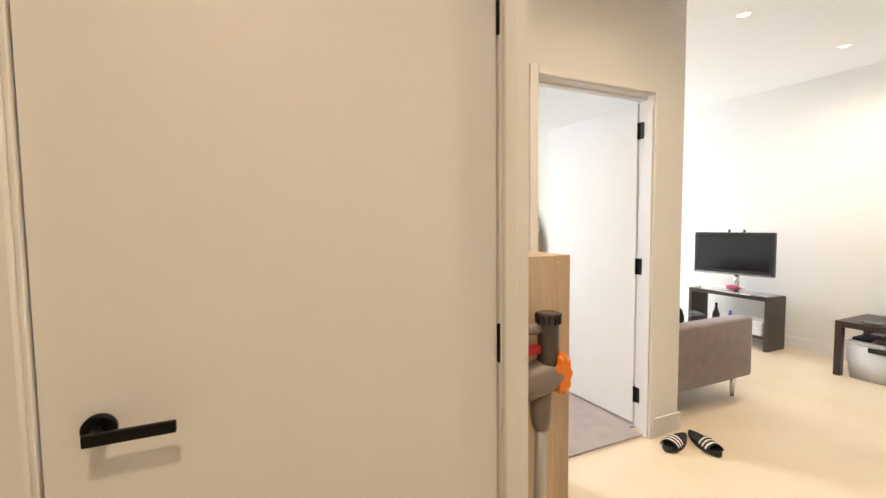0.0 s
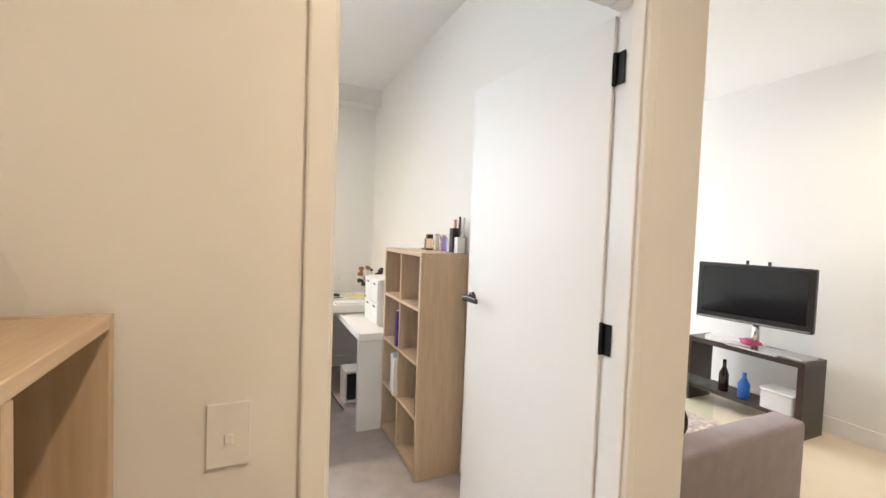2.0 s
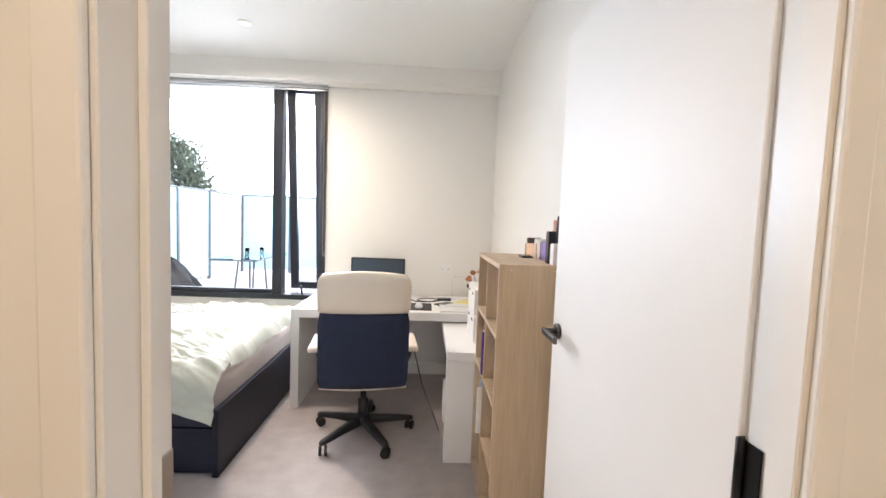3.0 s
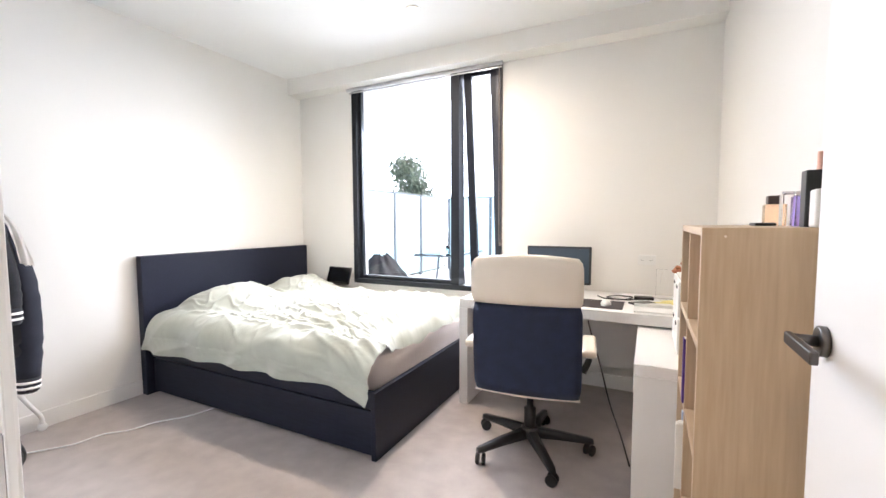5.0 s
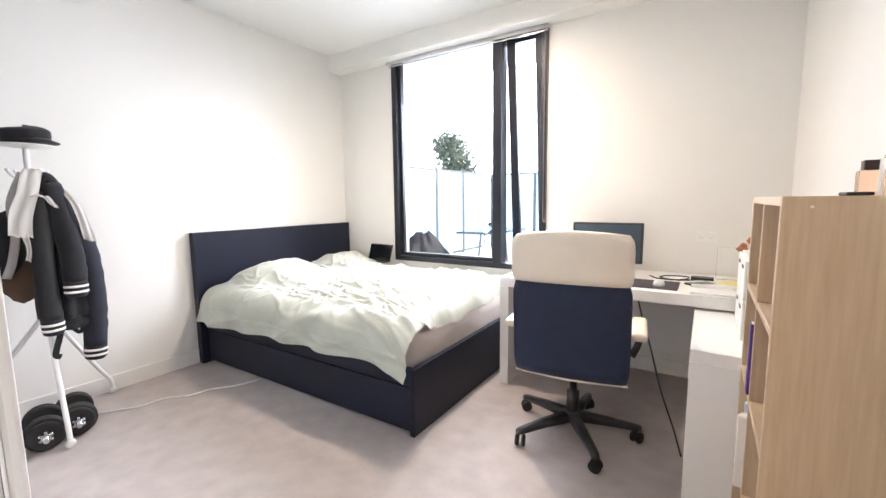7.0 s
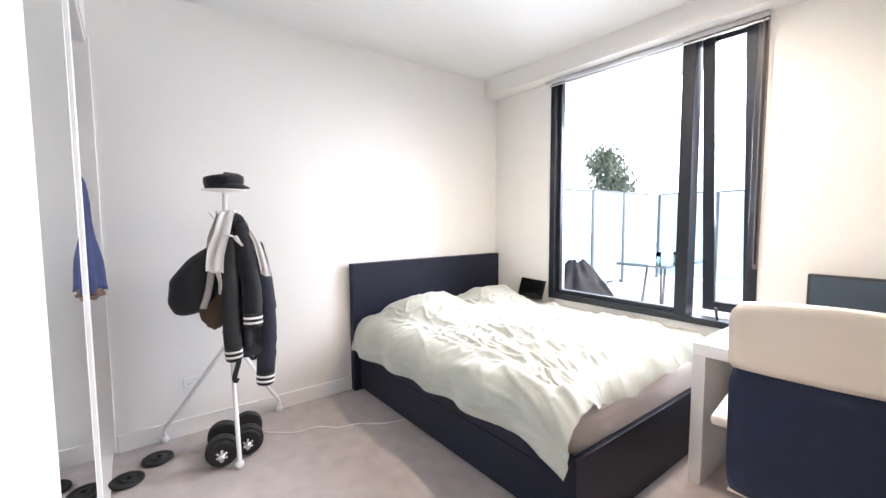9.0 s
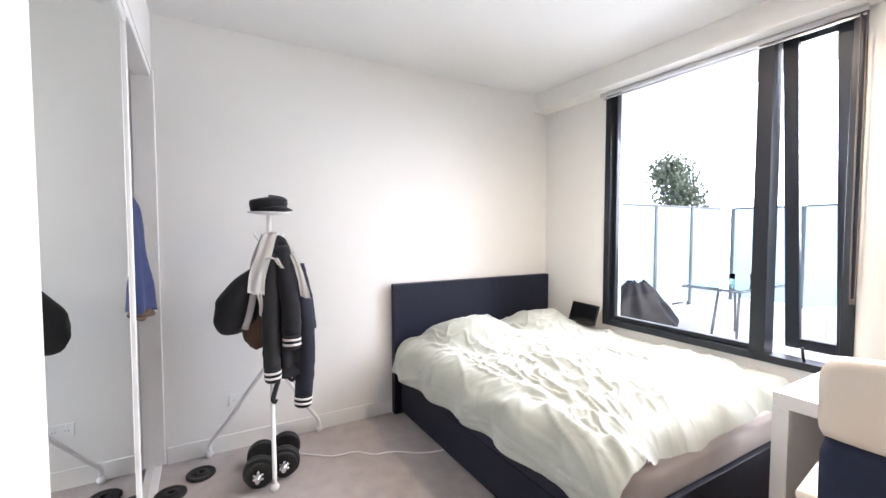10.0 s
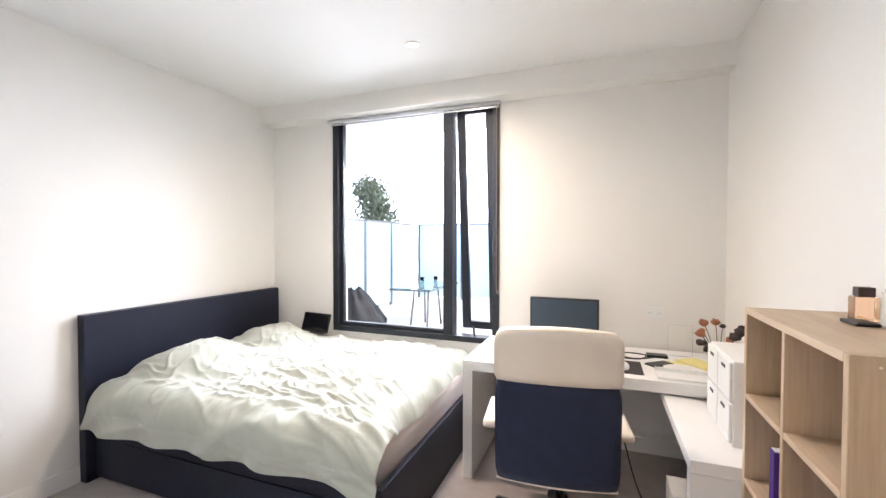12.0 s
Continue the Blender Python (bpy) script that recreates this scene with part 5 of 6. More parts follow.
def outlet(name, c, n, label):
    """A wall plate with its fittings; n: the wall's outward normal, along x or y."""
    c, n = Vector(c), Vector(n)
    s = Vector((0, 1, 0)) if abs(n.x) > 0.5 else Vector((1, 0, 0))
    def bb(hw, hh, d0, d1, off=Vector((0, 0, 0))):
        a, b = c + off - s * hw + n * d0 - Vector((0, 0, hh)), c + off + s * hw + n * d1 + Vector((0, 0, hh))
        return box([min(a[i], b[i]) for i in range(3)], [max(a[i], b[i]) for i in range(3)], 0.0015, 2)
    t = thing(name, c, label, "wall plate")
    return t, bb, s


for c, n in (((XL, 2.66, 0.33), (1, 0, 0)), ((2.22, YW, 0.98), (0, -1, 0)), ((XEND, 2.42, 0.34), (-1, 0, 0))):
    t, bb, s = outlet("power_outlet", c, n, "white double power outlet on the wall")
    part("plate", bb(0.058, 0.036, 0.0, 0.007), WHITEPLASTIC, t)
    for o in (-0.028, 0.028):
        part("rocker", bb(0.006, 0.009, 0.007, 0.010, s * o + Vector((0, 0, 0.02))), WHITEPLASTIC, t)
        for q in (-0.007, 0.007):
            part("slot", bb(0.0012, 0.004, 0.0068, 0.0075, s * (o + q) + Vector((0, 0, -0.004))), BLACKPLASTIC, t)
t, bb, s = outlet("light_switch", (1.505, YH, 0.97), (0, -1, 0), "white light switch plate on the hall wall")
part("plate", bb(0.036, 0.058, 0.0, 0.007), WHITEPLASTIC, t)
part("rocker", bb(0.007, 0.009, 0.007, 0.012, Vector((0, 0, -0.006))), WHITEPLASTIC, t)

# jacket in the wardrobe
dj = thing("denim_jacket", (-0.62, YB - 0.06, 1.05), "blue denim jacket hanging at the wardrobe opening", "jacket")
part("body", drape(-0.52, YB - 0.10, 1.06, 1.66, 0.12, 0.07, 0.20, 0.11, 2.2, 0.0, 0.02, 6, 0.1), DENIM, dj, "", True)
part("hem_band", drape(-0.52, YB - 0.08, 1.03, 1.075, 0.19, 0.105, 0.19, 0.105, 2.2, 0, 0, 6, 0.05), BROWNFELT, dj, "brown hem band", True)
part("hanger", sweep(bmesh.new(), smooth_path([(-0.52, YB - 0.1, 1.6), (-0.52, YB - 0.1, 1.72), (-0.5, YB - 0.13, 1.76), (-0.52, YB - 0.17, 1.79)], 5), 0.004, 6), CHROME, dj)
solo("hanging_rail", sweep(bmesh.new(), [(XL, YB - 0.30, 1.8), (0.82, YB - 0.30, 1.8)], 0.0125, 12), CHROME, (XL, YB - 0.30, 1.8), "chrome wardrobe hanging rail", "rail")


# ---- hall corner things ----
HZ = 1.204
PX, PY = 1.147, 1.54
pt = thing("cactus_pot", (PX, PY, HZ), "small green cactus in a grey ceramic pot", "potted cactus")
part("pot", lathe(bmesh.new(), PX, PY, [(0.030, HZ), (0.033, HZ + 0.005), (0.035, HZ + 0.022), (0.0355, HZ + 0.024), (0.038, HZ + 0.062), (0.039, HZ + 0.067), (0.036, HZ + 0.067), (0.034, HZ + 0.056), (0.0, HZ + 0.056)], 36), CONCPOT, pt, "grey ceramic pot", True)
part("soil", lathe(bmesh.new(), PX, PY, [(0.034, HZ + 0.055), (0.02, HZ + 0.059), (0.0, HZ + 0.06)], 20), BROWNFELT, pt)


def cactus_arm(pts, r):
    """A ribbed stem with a rounded tip."""
    P = smooth_path(pts, 8)
    n, b = len(P), bmesh.new()
    loops = []
    for i, p_ in enumerate(P):
        k = min(1, 0.75 + i * 0.08) * math.sqrt(max(0.02, 1 - max(0, (i - n + 5) / 4.2) ** 2))
        loops.append([p_ + Vector((math.cos(a), math.sin(a), 0)) * r * k * (1 + 0.13 * math.cos(a * 7)) for a in (2 * math.pi * m_ / 28 for m_ in range(28))])
    rings(b, loops)
    return b


for pts, r in ((((-0.004, 0.003, 0.055), (-0.006, 0.003, 0.085), (-0.003, 0.002, 0.112)), 0.0078), (((0.017, -0.010, 0.055), (0.015, -0.009, 0.08), (0.012, -0.007, 0.108)), 0.0078),
               (((0.013, -0.008, 0.104), (0.018, -0.010, 0.113), (0.022, -0.012, 0.128)), 0.0055), (((-0.004, 0.002, 0.106), (-0.007, 0.004, 0.114), (-0.006, 0.004, 0.125)), 0.0052)):
    part("cactus_stem", cactus_arm([(PX + a, PY + b_, HZ + c) for a, b_, c in pts], r), CACTUS, pt, "green ribbed cactus stem", True)
DX_, DY_ = 1.082, 1.505
df = thing("reed_diffuser", (DX_, DY_, HZ), "square brown reed diffuser bottle with wooden reeds", "diffuser")
part("bottle", box((DX_ - 0.026, DY_ - 0.026, HZ), (DX_ + 0.026, DY_ + 0.026, HZ + 0.085), 0.006, 3), AMBER, df)
part("collar", lathe(bmesh.new(), DX_, DY_, [(0.018, HZ + 0.085), (0.017, HZ + 0.095), (0.032, HZ + 0.118), (0.030, HZ + 0.118), (0.015, HZ + 0.097)], 24, True, False), AMBER, df, "flared brown collar", True)
for dx_, dy_ in ((-0.022, 0.01), (-0.008, -0.012), (0.014, 0.014), (0.026, -0.004)):
    part("reed", sweep(bmesh.new(), [(DX_ + dx_ * 0.15, DY_ + dy_ * 0.15, HZ + 0.06), (DX_ + dx_ * 1.2, DY_ + dy_ * 1.2, HZ + 0.235)], 0.0024, 8), REED, df)
solo("round_vase", lathe(bmesh.new(), 1.085, 1.625, [(0.024, HZ), (0.038, HZ + 0.018), (0.044, HZ + 0.06), (0.04, HZ + 0.10), (0.028, HZ + 0.122), (0.024, HZ + 0.122), (0.035, HZ + 0.1), (0.035, HZ + 0.03), (0.0, HZ + 0.02)], 32), AMBER, (1.085, 1.625, HZ), "round dark brown glazed vase", "vase", smooth=True)
solo("glass_decanter", lathe(bmesh.new(), 1.165, 1.94, [(0.0, HZ + 0.001), (0.09, HZ + 0.001), (0.117, HZ + 0.02), (0.121, HZ + 0.045), (0.10, HZ + 0.10), (0.055, HZ + 0.17), (0.03, HZ + 0.24), (0.025, HZ + 0.30), (0.028, HZ + 0.345), (0.031, HZ + 0.352), (0.029, HZ + 0.352), (0.026, HZ + 0.345), (0.023, HZ + 0.30), (0.028, HZ + 0.24), (0.053, HZ + 0.17), (0.098, HZ + 0.10), (0.1185, HZ + 0.045), (0.114, HZ + 0.022), (0.088, HZ + 0.006), (0.0, HZ + 0.006)], 48, False, False), DECANTERG, (1.165, 1.94, HZ), "tall clear glass decanter with a wide base", "decanter", smooth=True)


def shell_pt(u, v):
    a, t = 2 * math.pi * u, v
    w = t * 3.4 * math.pi
    R = 0.020 * (1 - t) ** 0.9
    r = 0.016 * (1 - t) + 0.001
    k = 1 + 0.12 * math.sin(a * 5)
    return (1.19 + 0.012 * t + (R + r * k * math.cos(a)) * math.cos(w) * 0.7 - 0.008, 1.635 + 0.04 * (t - 0.3) + r * k * math.sin(a) * 0.5, HZ + 0.014 + (R + r * k * math.cos(a)) * math.sin(w) * 0.6)


solo("seashell", quad_sheet(18, 44, shell_pt), SHELLM, (1.19, 1.635, HZ), "cream spiral seashell on the bookshelf", "seashell", smooth=True)

# stick vacuum leaning in the corner
vc = thing("stick_vacuum", (1.22, 1.40, 0), "grey and orange cordless stick vacuum cleaner", "vacuum cleaner")
VX, VY = 1.175, 1.405
part("wand", sweep(bmesh.new(), [(VX, VY + 0.01, 0.06), (VX, VY, 0.72)], 0.019, 16), mat("silver_wand", (0.55, 0.53, 0.5), 0.3, metal=0.6), vc, "silver wand")
part("wand_socket", sweep(bmesh.new(), [(VX, VY, 0.665), (VX, VY, 0.69), (VX, VY, 0.78), (VX - 0.01, VY, 0.83)], [0.026, 0.03, 0.033, 0.036], 18), GREYP, vc)
part("motor_body", sweep(bmesh.new(), [(VX - 0.11, VY, 0.80), (VX - 0.06, VY, 0.815), (VX + 0.02, VY, 0.835), (VX + 0.05, VY, 0.84)], [0.045, 0.052, 0.055, 0.05], 22), GREYP, vc, "", True)
part("cyclone", sweep(bmesh.new(), [(VX + 0.022, VY - 0.005, 0.86), (VX + 0.022, VY - 0.005, 0.94), (VX + 0.022, VY - 0.005, 1.02), (VX + 0.022, VY - 0.005, 1.03), (VX + 0.022, VY - 0.005, 1.035)], [0.036, 0.034, 0.034, 0.038, 0.03], 22), mat("smoked_plastic", (0.085, 0.07, 0.062), 0.2), vc)
for i in range(12):
    a = 2 * math.pi * i / 12
    part("vent_rib", box((VX + 0.022 + 0.037 * math.cos(a) - 0.003, VY - 0.005 + 0.037 * math.sin(a) - 0.003, 1.0), (VX + 0.022 + 0.037 * math.cos(a) + 0.003, VY - 0.005 + 0.037 * math.sin(a) + 0.003, 1.032)), BLACKPLASTIC, vc)
b = bmesh.new()
CAPC = Vector((VX + 0.052, VY - 0.02, 0.842))
rings(b, [[CAPC + Vector(((0.032 + 0.004 * math.cos(9 * w)) * math.cos(w) * k, o, (0.062 + 0.005 * math.cos(9 * w)) * math.sin(w) * k)) for w in (2 * math.pi * m_ / 54 for m_ in range(54))] for k, o in ((0.8, -0.03), (1.0, -0.024), (1.0, 0.012), (0.85, 0.02))])
part("bin_cap", b, ORANGE, vc, "orange ribbed bin cap")
part("bin_face", sweep(bmesh.new(), [(VX + 0.03, VY, 0.842), (VX + 0.062, VY, 0.845)], [0.050, 0.046], 20), ORANGE, vc, "orange bin face")
part("handle", sweep(bmesh.new(), smooth_path([(VX - 0.11, VY, 0.82), (VX - 0.14, VY, 0.9), (VX - 0.10, VY, 0.975), (VX + 0.0, VY, 0.985)], 5), 0.018, 12), GREYP, vc)
part("trigger", box((VX - 0.06, VY - 0.014, 0.905), (VX - 0.01, VY + 0.014, 0.935), 0.006, 2), REDP, vc, "red trigger")
part("floor_head", box((VX - 0.1, VY - 0.045, -0.012), (VX + 0.1, VY + 0.05, 0.055), 0.014, 3), GREYP, vc)

# slides on the floor
def slide(x, y, rz, striped):
    T = pose(x, y, -0.012, 0, 0, rz)
    t = thing("slide_sandal", (x, y, -0.012), "black rubber slide sandal with white stripes" if striped else "black rubber slide sandal", "sandal", "pair of slides")
    b = bmesh.new()
    prof = []
    for i in range(28):
        a = 2 * math.pi * i / 28
        yy = 0.135 * math.sin(a)
        w = 0.042 + 0.010 * math.sin(a) + 0.004 * math.cos(2 * a)
        prof.append((w * math.cos(a) * (1.05 if abs(math.sin(a)) < 0.9 else 1), yy))
    rings(b, [[(px * s, py * s, z) for px, py in prof] for s, z in ((0.96, 0.0), (1.0, 0.006), (1.0, 0.026), (0.95, 0.032), (0.86, 0.026))])
    part("sole", turn(b, T), RUBBER, t)

    def strap(u, v):
        a = math.pi * u
        return T @ Vector((0.050 * math.cos(a), 0.012 + 0.085 * v, 0.014 + 0.052 * math.sin(a) * (1.0 - 0.18 * v)))
    s = part("strap", quad_sheet(18, 6, strap), RUBBER, t, "", True)
    if striped:
        for q in (0.12, 0.42, 0.72):
            def stripe(u, v):
                a = math.pi * (0.08 + 0.84 * u)
                return T @ Vector((0.0515 * math.cos(a), 0.012 + 0.085 * (q + 0.14 * v), 0.015 + 0.0535 * math.sin(a) * (1.0 - 0.18 * (q + 0.14 * v))))
            part("stripe", quad_sheet(18, 2, stripe), WHITECLOTH, s, "white stripe")


slide(2.60, 1.985, 105, True)
slide(2.74, 1.91, 160, True)


# ---- living room things ----
FZ = -0.012
sofa = thing("sofa", (3.24, 3.1, FZ), "grey mauve fabric two-seat sofa with wooden legs", "sofa")
SFX0, SFX1, SFY0, SFY1 = 2.79, 3.69, 2.185, 3.95
part("arm", box((SFX0, SFY0, 0.165), (SFX1, SFY0 + 0.13, 0.608), 0.022, 3), SOFAM, sofa, "", True)
part("arm", box((SFX0, SFY1 - 0.13, 0.165), (SFX1, SFY1, 0.608), 0.022, 3), SOFAM, sofa, "", True)
part("back", box((SFX0 + 0.005, SFY0 + 0.131, 0.165), (SFX0 + 0.16, SFY1 - 0.131, 0.74), 0.025, 3), SOFAM, sofa, "", True)
part("seat_base", box((SFX0 + 0.16, SFY0 + 0.131, 0.17), (SFX1 - 0.015, SFY1 - 0.131, 0.30), 0.012, 2), SOFAM, sofa, "", True)
for y0 in (SFY0 + 0.133, 3.07):
    part("seat_cushion", box((SFX0 + 0.16, y0, 0.30), (SFX1 - 0.01, y0 + 0.745, 0.44), 0.035, 4), SOFAM, sofa, "", True)
for lx, ly in ((3.62, 2.28), (2.88, 2.28), (3.62, 3.86), (2.88, 3.86)):
    part("leg", lathe(bmesh.new(), lx, ly, [(0.014, FZ), (0.022, 0.165)], 14), CHROME, sofa, "slim metal leg")
b = bmesh.new()
ball(b, (3.08, 2.52, 0.63), 0.2, 22, (0.42, 0.98, 0.98), 0.12, pose(0, 0, 0, 0, -18, 10))
solo("sofa_cushion", b, BLACKWOOL, (3.08, 2.52, 0.44), "dark cushion leaning in the sofa corner", "cushion")
def throw(u, v):
    return (3.12 + 0.5 * u, 2.36 + 0.62 * v, 0.448 + 0.03 * abs(noise.noise((u * 5, v * 6, 2))) + 0.02 * noise.noise((u * 12, v * 12, 4)) ** 2 + 0.012)
solo("patterned_throw", quad_sheet(40, 40, throw), PATTERN, (3.4, 2.7, 0.44), "floral patterned throw on the sofa seat", "throw", smooth=True)

gt = thing("glass_table", (4.2, 3.5, FZ), "bent clear glass coffee table", "coffee table")
def bent(u, v):
    L, H, r = 0.9, 0.40, 0.07
    seg = [(0, 0), (0, H - r), (r * 0.29, H - r * 0.29), (r, H), (L - r, H), (L - r * 0.29, H - r * 0.29), (L, H - r), (L, 0)]
    k = u * 7
    i = min(int(k), 6)
    f = k - i
    a, z = seg[i][0] * (1 - f) + seg[i + 1][0] * f, seg[i][1] * (1 - f) + seg[i + 1][1] * f
    return (4.0 + 0.48 * v, 3.05 + a, FZ + z)
b = quad_sheet(35, 1, bent)
bmesh.ops.solidify(b, geom=b.faces[:], thickness=0.012)
part("glass_sheet", b, TABLEG, gt, "pale greenish bent glass")

tv = thing("television", (5.05, 3.12, 0.541), "black flat television on a grey stand", "television")
TVT = about(4.98, 3.12, 0.9, 0, 0, 8)
part("case", turn(box((4.955, 2.745, 0.745), (5.01, 3.50, 1.195), 0.010, 2), TVT), BLACKPLASTIC, tv)
part("screen", turn(box((4.952, 2.785, 0.80), (4.954, 3.46, 1.165)), TVT), SCREEN, tv, "dark glossy screen, switched off")
part("silver_strip", turn(box((4.9515, 2.76, 0.752), (4.9535, 3.485, 0.764)), TVT), CHROME, tv, "silver lower trim")
part("neck", sweep(bmesh.new(), [(5.02, 3.10, 0.56), (5.03, 3.10, 0.80)], 0.025, 14), CHROME, tv)
part("foot", box((4.97, 2.93, 0.541), (5.2, 3.28, 0.556), 0.006, 2), CHROME, tv, "grey metal foot")
for yy in (3.03, 3.18):
    part("bracket", box((5.0, yy - 0.008, 1.19), (5.02, yy + 0.008, 1.225), 0.002, 1), BLACKPLASTIC, tv)

ts = thing("tv_stand", (5.15, 3.2, FZ), "dark brown laminate television bench with open front", "tv stand")
TX0, TX1, TY0, TY1 = 5.005, 5.30, 2.775, 3.62
wood_box("top", (TX0, TY0, 0.50), (TX1, TY1, 0.541), ts, DARKWOOD)
wood_box("side", (TX0, TY0, FZ), (TX1, TY0 + 0.04, 0.4995), ts, DARKWOOD)
wood_box("side", (TX0, TY1 - 0.04, FZ), (TX1, TY1, 0.4995), ts, DARKWOOD)
wood_box("lower_shelf", (TX0 + 0.02, TY0 + 0.04, 0.10), (TX1 - 0.01, TY1 - 0.04, 0.13), ts, DARKWOOD)
solo("spray_bottle", lathe(bmesh.new(), 5.10, 3.20, [(0.04, 0.13), (0.042, 0.24), (0.016, 0.29), (0.014, 0.33)], 18), BLUEP, (5.10, 3.20, 0.13), "blue spray bottle on the bench shelf", "spray bottle", smooth=True)
solo("brown_bottle", lathe(bmesh.new(), 5.11, 3.36, [(0.036, 0.13), (0.036, 0.27), (0.014, 0.33), (0.013, 0.39)], 18), AMBER, (5.11, 3.36, 0.13), "dark brown glass bottle on the bench shelf", "bottle", smooth=True)
tub = thing("plastic_tub", (5.12, 2.93, 0.13), "small clear plastic tub on the bench shelf", "plastic tub")
part("tub", box((5.03, 2.84, 0.13), (5.2, 3.05, 0.27), 0.012, 2), TUBP, tub)
part("lid", box((5.02, 2.83, 0.27), (5.21, 3.06, 0.285), 0.006, 2), WHITEPLASTIC, tub)
solo("white_console", turn(box((5.02, 3.12, 0.541), (5.22, 3.48, 0.585), 0.008, 2), about(5.1, 3.3, 0, 0, 0, 6)), WHITEPLASTIC, (5.12, 3.3, 0.541), "white console box on the television bench", "console")
b = bmesh.new()
ball(b, (5.02, 3.13, 0.60), 0.05, 14, (0.9, 1.5, 0.5), 0.5)
solo("pink_cloth", b, PINK, (5.02, 3.13, 0.585), "crumpled pink cloth on the console", "cloth", smooth=True)
solo("grey_laptop", turn(box((5.015, 2.79, 0.541), (5.21, 2.98, 0.56), 0.004, 2), about(5.1, 2.88, 0, 0, 0, -4)), CHROME, (5.1, 2.88, 0.541), "closed grey laptop on the television bench", "laptop")

st = thing("side_table", (5.13, 1.91, FZ), "dark brown square side table", "side table")
AX0, AX1, AY0, AY1 = 4.85, 5.40, 1.645, 2.193
wood_box("tabletop", (AX0, AY0, 0.41), (AX1, AY1, 0.459), st, DARKWOOD, 0.002)
for x0 in (AX0, AX1 - 0.05):
    for y0 in (AY0, AY1 - 0.05):
        wood_box("leg", (x0, y0, FZ), (x0 + 0.05, y0 + 0.05, 0.4098), st, DARKWOOD, 0.002)
pc = thing("rice_cooker", (5.08, 1.79, 0.459), "stainless steel cooker pot with black base", "cooker")
part("base", lathe(bmesh.new(), 5.08, 1.80, [(0.10, 0.459), (0.115, 0.463), (0.115, 0.485)], 32), BLACKPLASTIC, pc)
part("pot", lathe(bmesh.new(), 5.08, 1.80, [(0.118, 0.485), (0.122, 0.5), (0.122, 0.63), (0.128, 0.635), (0.128, 0.642), (0.115, 0.642)], 40), CHROME, pc, "brushed steel pot", True)
part("lid", lathe(bmesh.new(), 5.08, 1.80, [(0.125, 0.642), (0.115, 0.655), (0.03, 0.668)], 32), TEALG, pc, "glass lid", True)
part("panel", box((4.945, 1.77, 0.56), (4.962, 1.84, 0.58), 0.003, 1), BLACKPLASTIC, pc)
part("side_handle", box((5.05, 1.92, 0.56), (5.11, 1.945, 0.6), 0.006, 2), BLACKPLASTIC, pc)
solo("glass_dish", lathe(bmesh.new(), 4.95, 1.98, [(0.03, 0.459), (0.08, 0.47), (0.082, 0.475), (0.03, 0.464)], 28), TEALG, (4.95, 1.98, 0.459), "flat glass dish on the side table", "dish", smooth=True)
tb2 = thing("storage_tub", (5.1, 1.93, FZ), "clear plastic storage tub with black clip under the table", "storage tub")
b = bmesh.new()
rings(b, [[(4.90, 1.73, FZ), (5.32, 1.73, FZ), (5.32, 2.10, FZ), (4.90, 2.10, FZ)], [(4.875, 1.70, 0.28), (5.345, 1.70, 0.28), (5.345, 2.13, 0.28), (4.875, 2.13, 0.28)], [(4.885, 1.71, 0.28), (5.335, 1.71, 0.28), (5.335, 2.12, 0.28), (4.885, 2.12, 0.28)], [(4.91, 1.74, 0.0), (5.31, 1.74, 0.0), (5.31, 2.09, 0.0), (4.91, 2.09, 0.0)]])
part("tub", b, TUBP, tb2)
part("lid", box((4.866, 1.70, 0.28), (5.35, 2.135, 0.30), 0.008, 2), TUBP, tb2, "cloudy clear lid")
part("clip", box((4.855, 1.86, 0.235), (4.872, 1.98, 0.275), 0.004, 2), BLACKPLASTIC, tb2, "black clip handle")
part("contents", box((4.93, 1.76, 0.004), (5.29, 2.07, 0.19), 0.03, 3), mat("pale_mixed_cloth", (0.55, 0.55, 0.6), 0.9, color2=(0.78, 0.75, 0.74), scale=9), tb2)
solo("dark_tray", box((4.92, 1.74, 0.301), (5.2, 1.97, 0.345), 0.012, 2), mat("brown_tray", (0.06, 0.035, 0.03), 0.4), (5.05, 1.85, 0.301), "dark brown tray on top of the storage tub", "tray")
solo("black_gadget", box((4.93, 1.99, 0.301), (5.15, 2.11, 0.33), 0.01, 2), BLACKPLASTIC, (5.0, 2.05, 0.301), "flat black gadget on the storage tub", "gadget")

# kitchen run
KX, KY1, KH = 4.80, 1.575, 0.885
setting("kitchen_plinth", box((KX + 0.05, -1.2, FZ), (XEND, KY1 - 0.01, 0.10)), KITCHEN, "white recessed kitchen plinth", "plinth")
for i in range(4):
    y1 = KY1 - i * 0.62
    u = thing("drawer_unit", (5.1, y1 - 0.3, 0.1), "white kitchen drawer unit with slim black handles", "kitchen cabinet", "kitchen drawer units")
    part("carcass", box((KX + 0.02, y1 - 0.615, 0.10), (XEND - 0.002, y1, KH - 0.035), 0.001, 1), KITCHEN, u)
    for k, (z0, z1) in enumerate(((0.105, 0.47), (0.474, 0.848))):
        d = part("drawer_front", box((KX, y1 - 0.613, z0), (KX + 0.0195, y1 - 0.002, z1), 0.002, 1), KITCHEN, u)
        for zz in (z1 - 0.10, z1 - 0.28):
            part("handle", box((KX - 0.022, y1 - 0.45, zz), (KX - 0.001, y1 - 0.22, zz + 0.012), 0.002, 1), HINGE, d, "slim black handle")
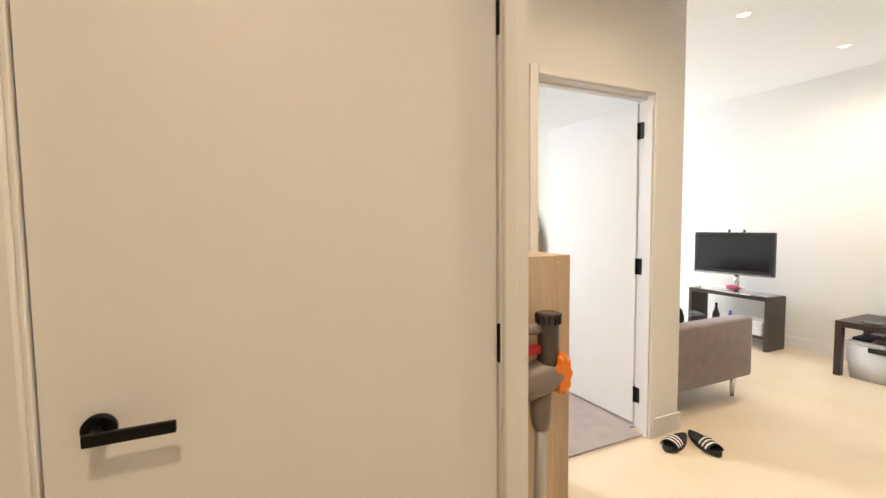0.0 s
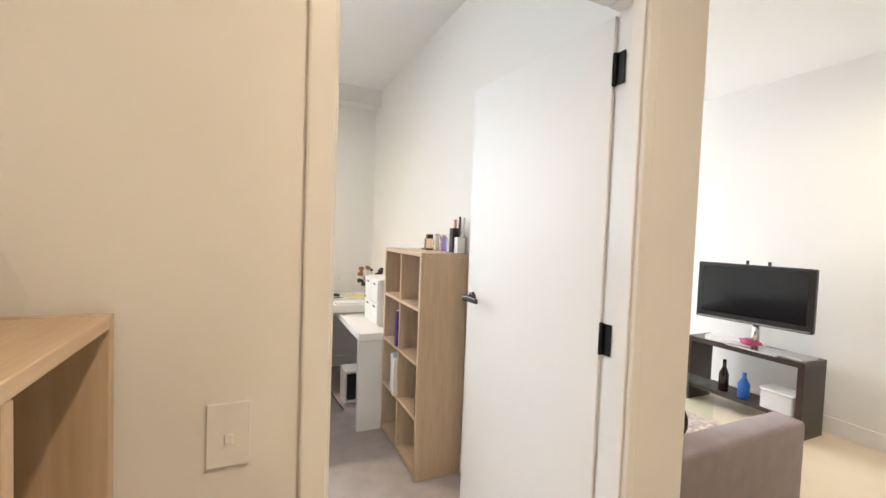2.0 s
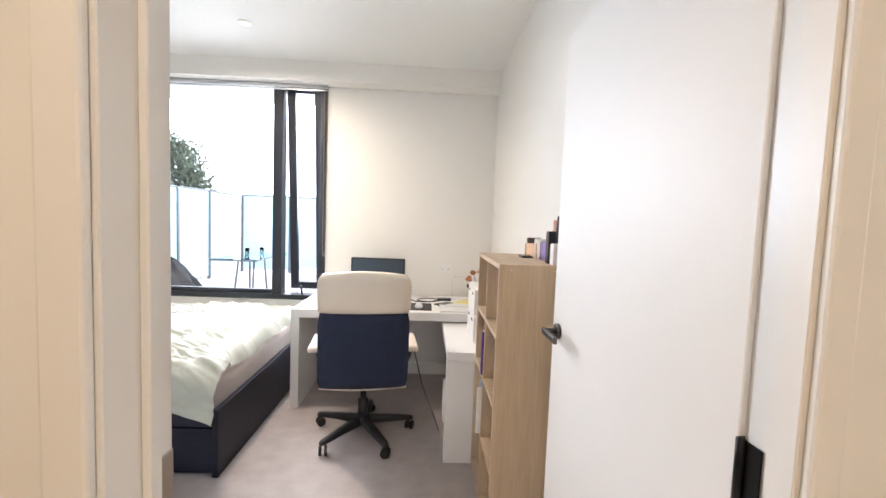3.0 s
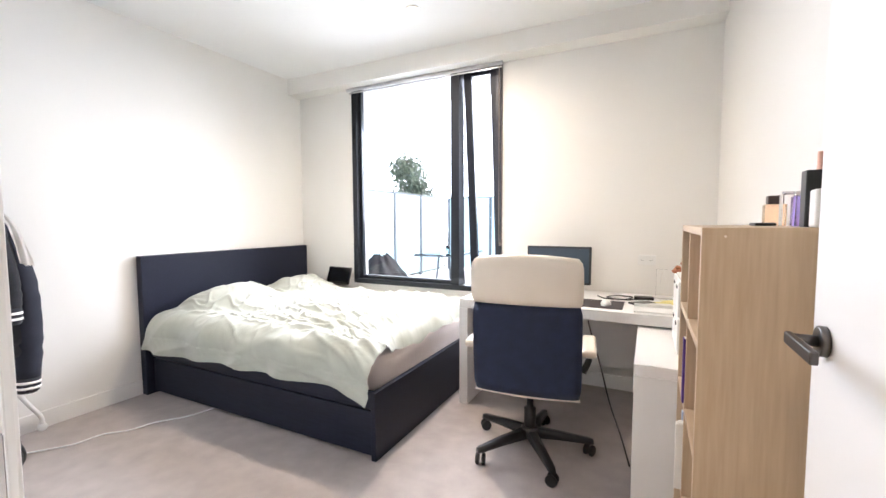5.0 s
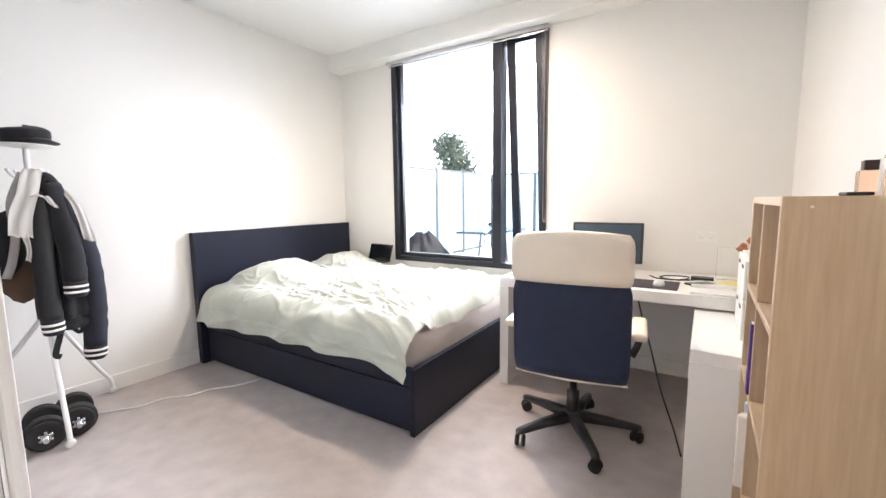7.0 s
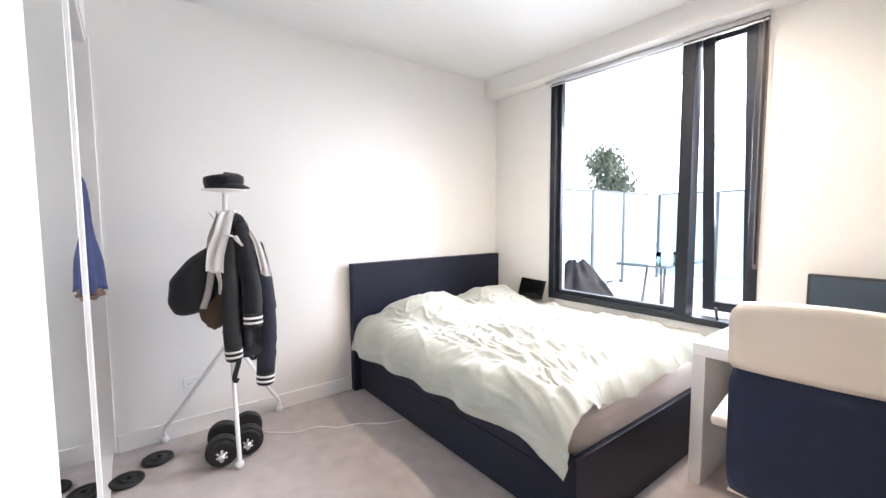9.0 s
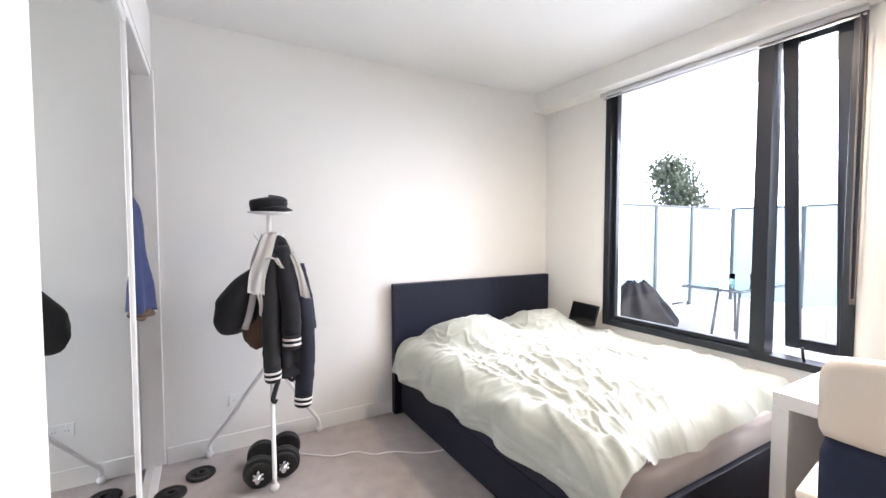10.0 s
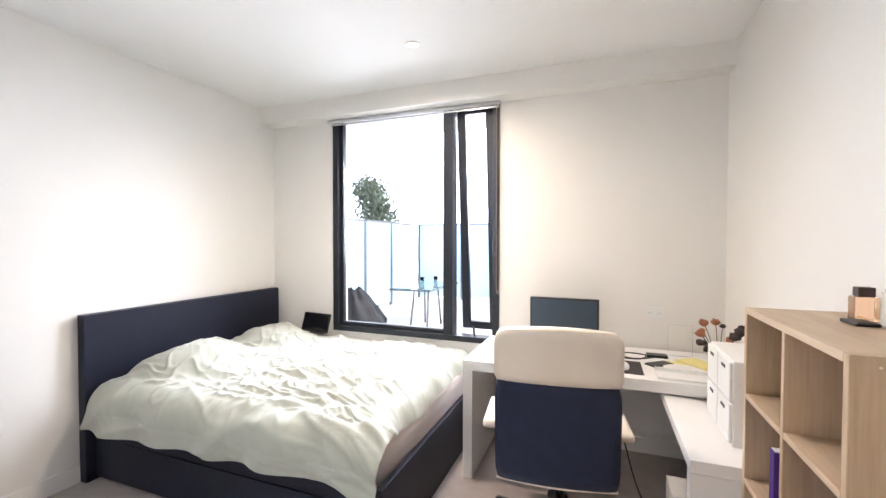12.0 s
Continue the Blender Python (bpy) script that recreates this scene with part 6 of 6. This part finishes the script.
solo("benchtop", box((KX - 0.02, -1.2, KH - 0.034), (XEND - 0.001, KY1 + 0.012, KH), 0.003, 2), BENCH, (5.1, 0.2, KH - 0.034), "pale stone kitchen benchtop", "benchtop")
for i in range(4):
    y1 = KY1 - 0.015 - i * 0.62
    u = thing("wall_cabinet", (5.25, y1 - 0.3, 1.62), "white handleless kitchen wall cabinet", "wall cabinet", "kitchen wall cabinets")
    part("carcass", box((5.09, y1 - 0.615, 1.62), (XEND - 0.002, y1, 2.47), 0.001, 1), KITCHEN, u)
    part("door", box((5.07, y1 - 0.613, 1.615), (5.0895, y1 - 0.002, 2.47), 0.002, 1), KITCHEN, u)
setting("splashback", box((XEND - 0.012, -1.2, KH), (XEND - 0.0005, KY1, 1.62)), mat("olive_grey_splashback", (0.30, 0.28, 0.23), 0.2, var=0.05, scale=3), "olive grey glass splashback", "splashback")
solo("spice_shelf", box((5.30, 0.9, 1.20), (5.407, KY1 - 0.05, 1.215), 0.002, 1), CHROME, (5.35, 1.2, 1.2), "slim metal shelf on the splashback", "shelf")
for i in range(6):
    y = 1.46 - i * 0.075
    j = thing("spice_jar", (5.35, y, 1.215), "small glass spice jar with dark lid", "jar", "spice jars")
    part("jar", lathe(bmesh.new(), 5.35, y, [(0.024, 1.215), (0.026, 1.22), (0.026, 1.27), (0.02, 1.28)], 14), AMBER if i % 2 else TUBP, j)
    part("lid", lathe(bmesh.new(), 5.35, y, [(0.024, 1.28), (0.024, 1.3)], 14), BLACKPLASTIC, j)
bl = thing("blender", (5.0, 1.47, KH), "pink blender with a clear cup", "blender")
part("base", lathe(bmesh.new(), 5.0, 1.47, [(0.055, KH), (0.058, KH + 0.01), (0.045, KH + 0.10), (0.042, KH + 0.105)], 24), PINKP, bl, "pink base", True)
part("cup", lathe(bmesh.new(), 5.0, 1.47, [(0.04, KH + 0.105), (0.038, KH + 0.25), (0.03, KH + 0.26), (0.036, KH + 0.24), (0.037, KH + 0.11)], 24, False, False), TUBP, bl, "clear cup", True)
mg = thing("mug", (4.95, 1.33, KH), "white ceramic mug on the benchtop", "mug")
part("cup", lathe(bmesh.new(), 4.95, 1.33, [(0.036, KH), (0.042, KH + 0.01), (0.043, KH + 0.095), (0.039, KH + 0.095), (0.037, KH + 0.012), (0.0, KH + 0.01)], 24), WHITEPLASTIC, mg, "", True)
part("handle", sweep(bmesh.new(), smooth_path([(4.95, 1.372, KH + 0.08), (4.95, 1.405, KH + 0.07), (4.95, 1.405, KH + 0.035), (4.95, 1.372, KH + 0.025)], 5), 0.006, 8), WHITEPLASTIC, mg, "", True)

# balcony door of the living room
bd = thing("window_2", (4.1, YLIV + 0.05, 0), "black framed sliding glass balcony door", "window", kind="structure")
for lo, hi in (((2.95, YLIV + 0.02, FZ), (3.01, YLIV + 0.1, 2.45)), ((5.19, YLIV + 0.02, FZ), (5.25, YLIV + 0.1, 2.45)), ((3.01, YLIV + 0.02, 2.39), (5.19, YLIV + 0.1, 2.45)), ((3.01, YLIV + 0.02, FZ), (5.19, YLIV + 0.1, 0.04)), ((4.07, YLIV + 0.02, 0.04), (4.13, YLIV + 0.1, 2.39))):
    part("frame_bar", box(lo, hi, 0.004, 1), ALU, bd)
for x0, x1 in ((3.01, 4.07), (4.13, 5.19)):
    p = part("pane", box((x0, YLIV + 0.06, 0.04), (x1, YLIV + 0.066, 2.39)), PANE, bd)
    p.visible_shadow = False

# terrace pavers, laid loose with open joints
paver = box((0, 0, 0), (0.594, 0.594, 0.02), 0.003, 1)
pm = finish("paver", paver, TERRACE)
for i in range(16):
    for j in range(10):
        ob = new("paver", pm)
        ob.parent = base
        ob.location = (-2.4 + 0.6 * i, 5.62 + 0.6 * j, TZ - 0.0195)
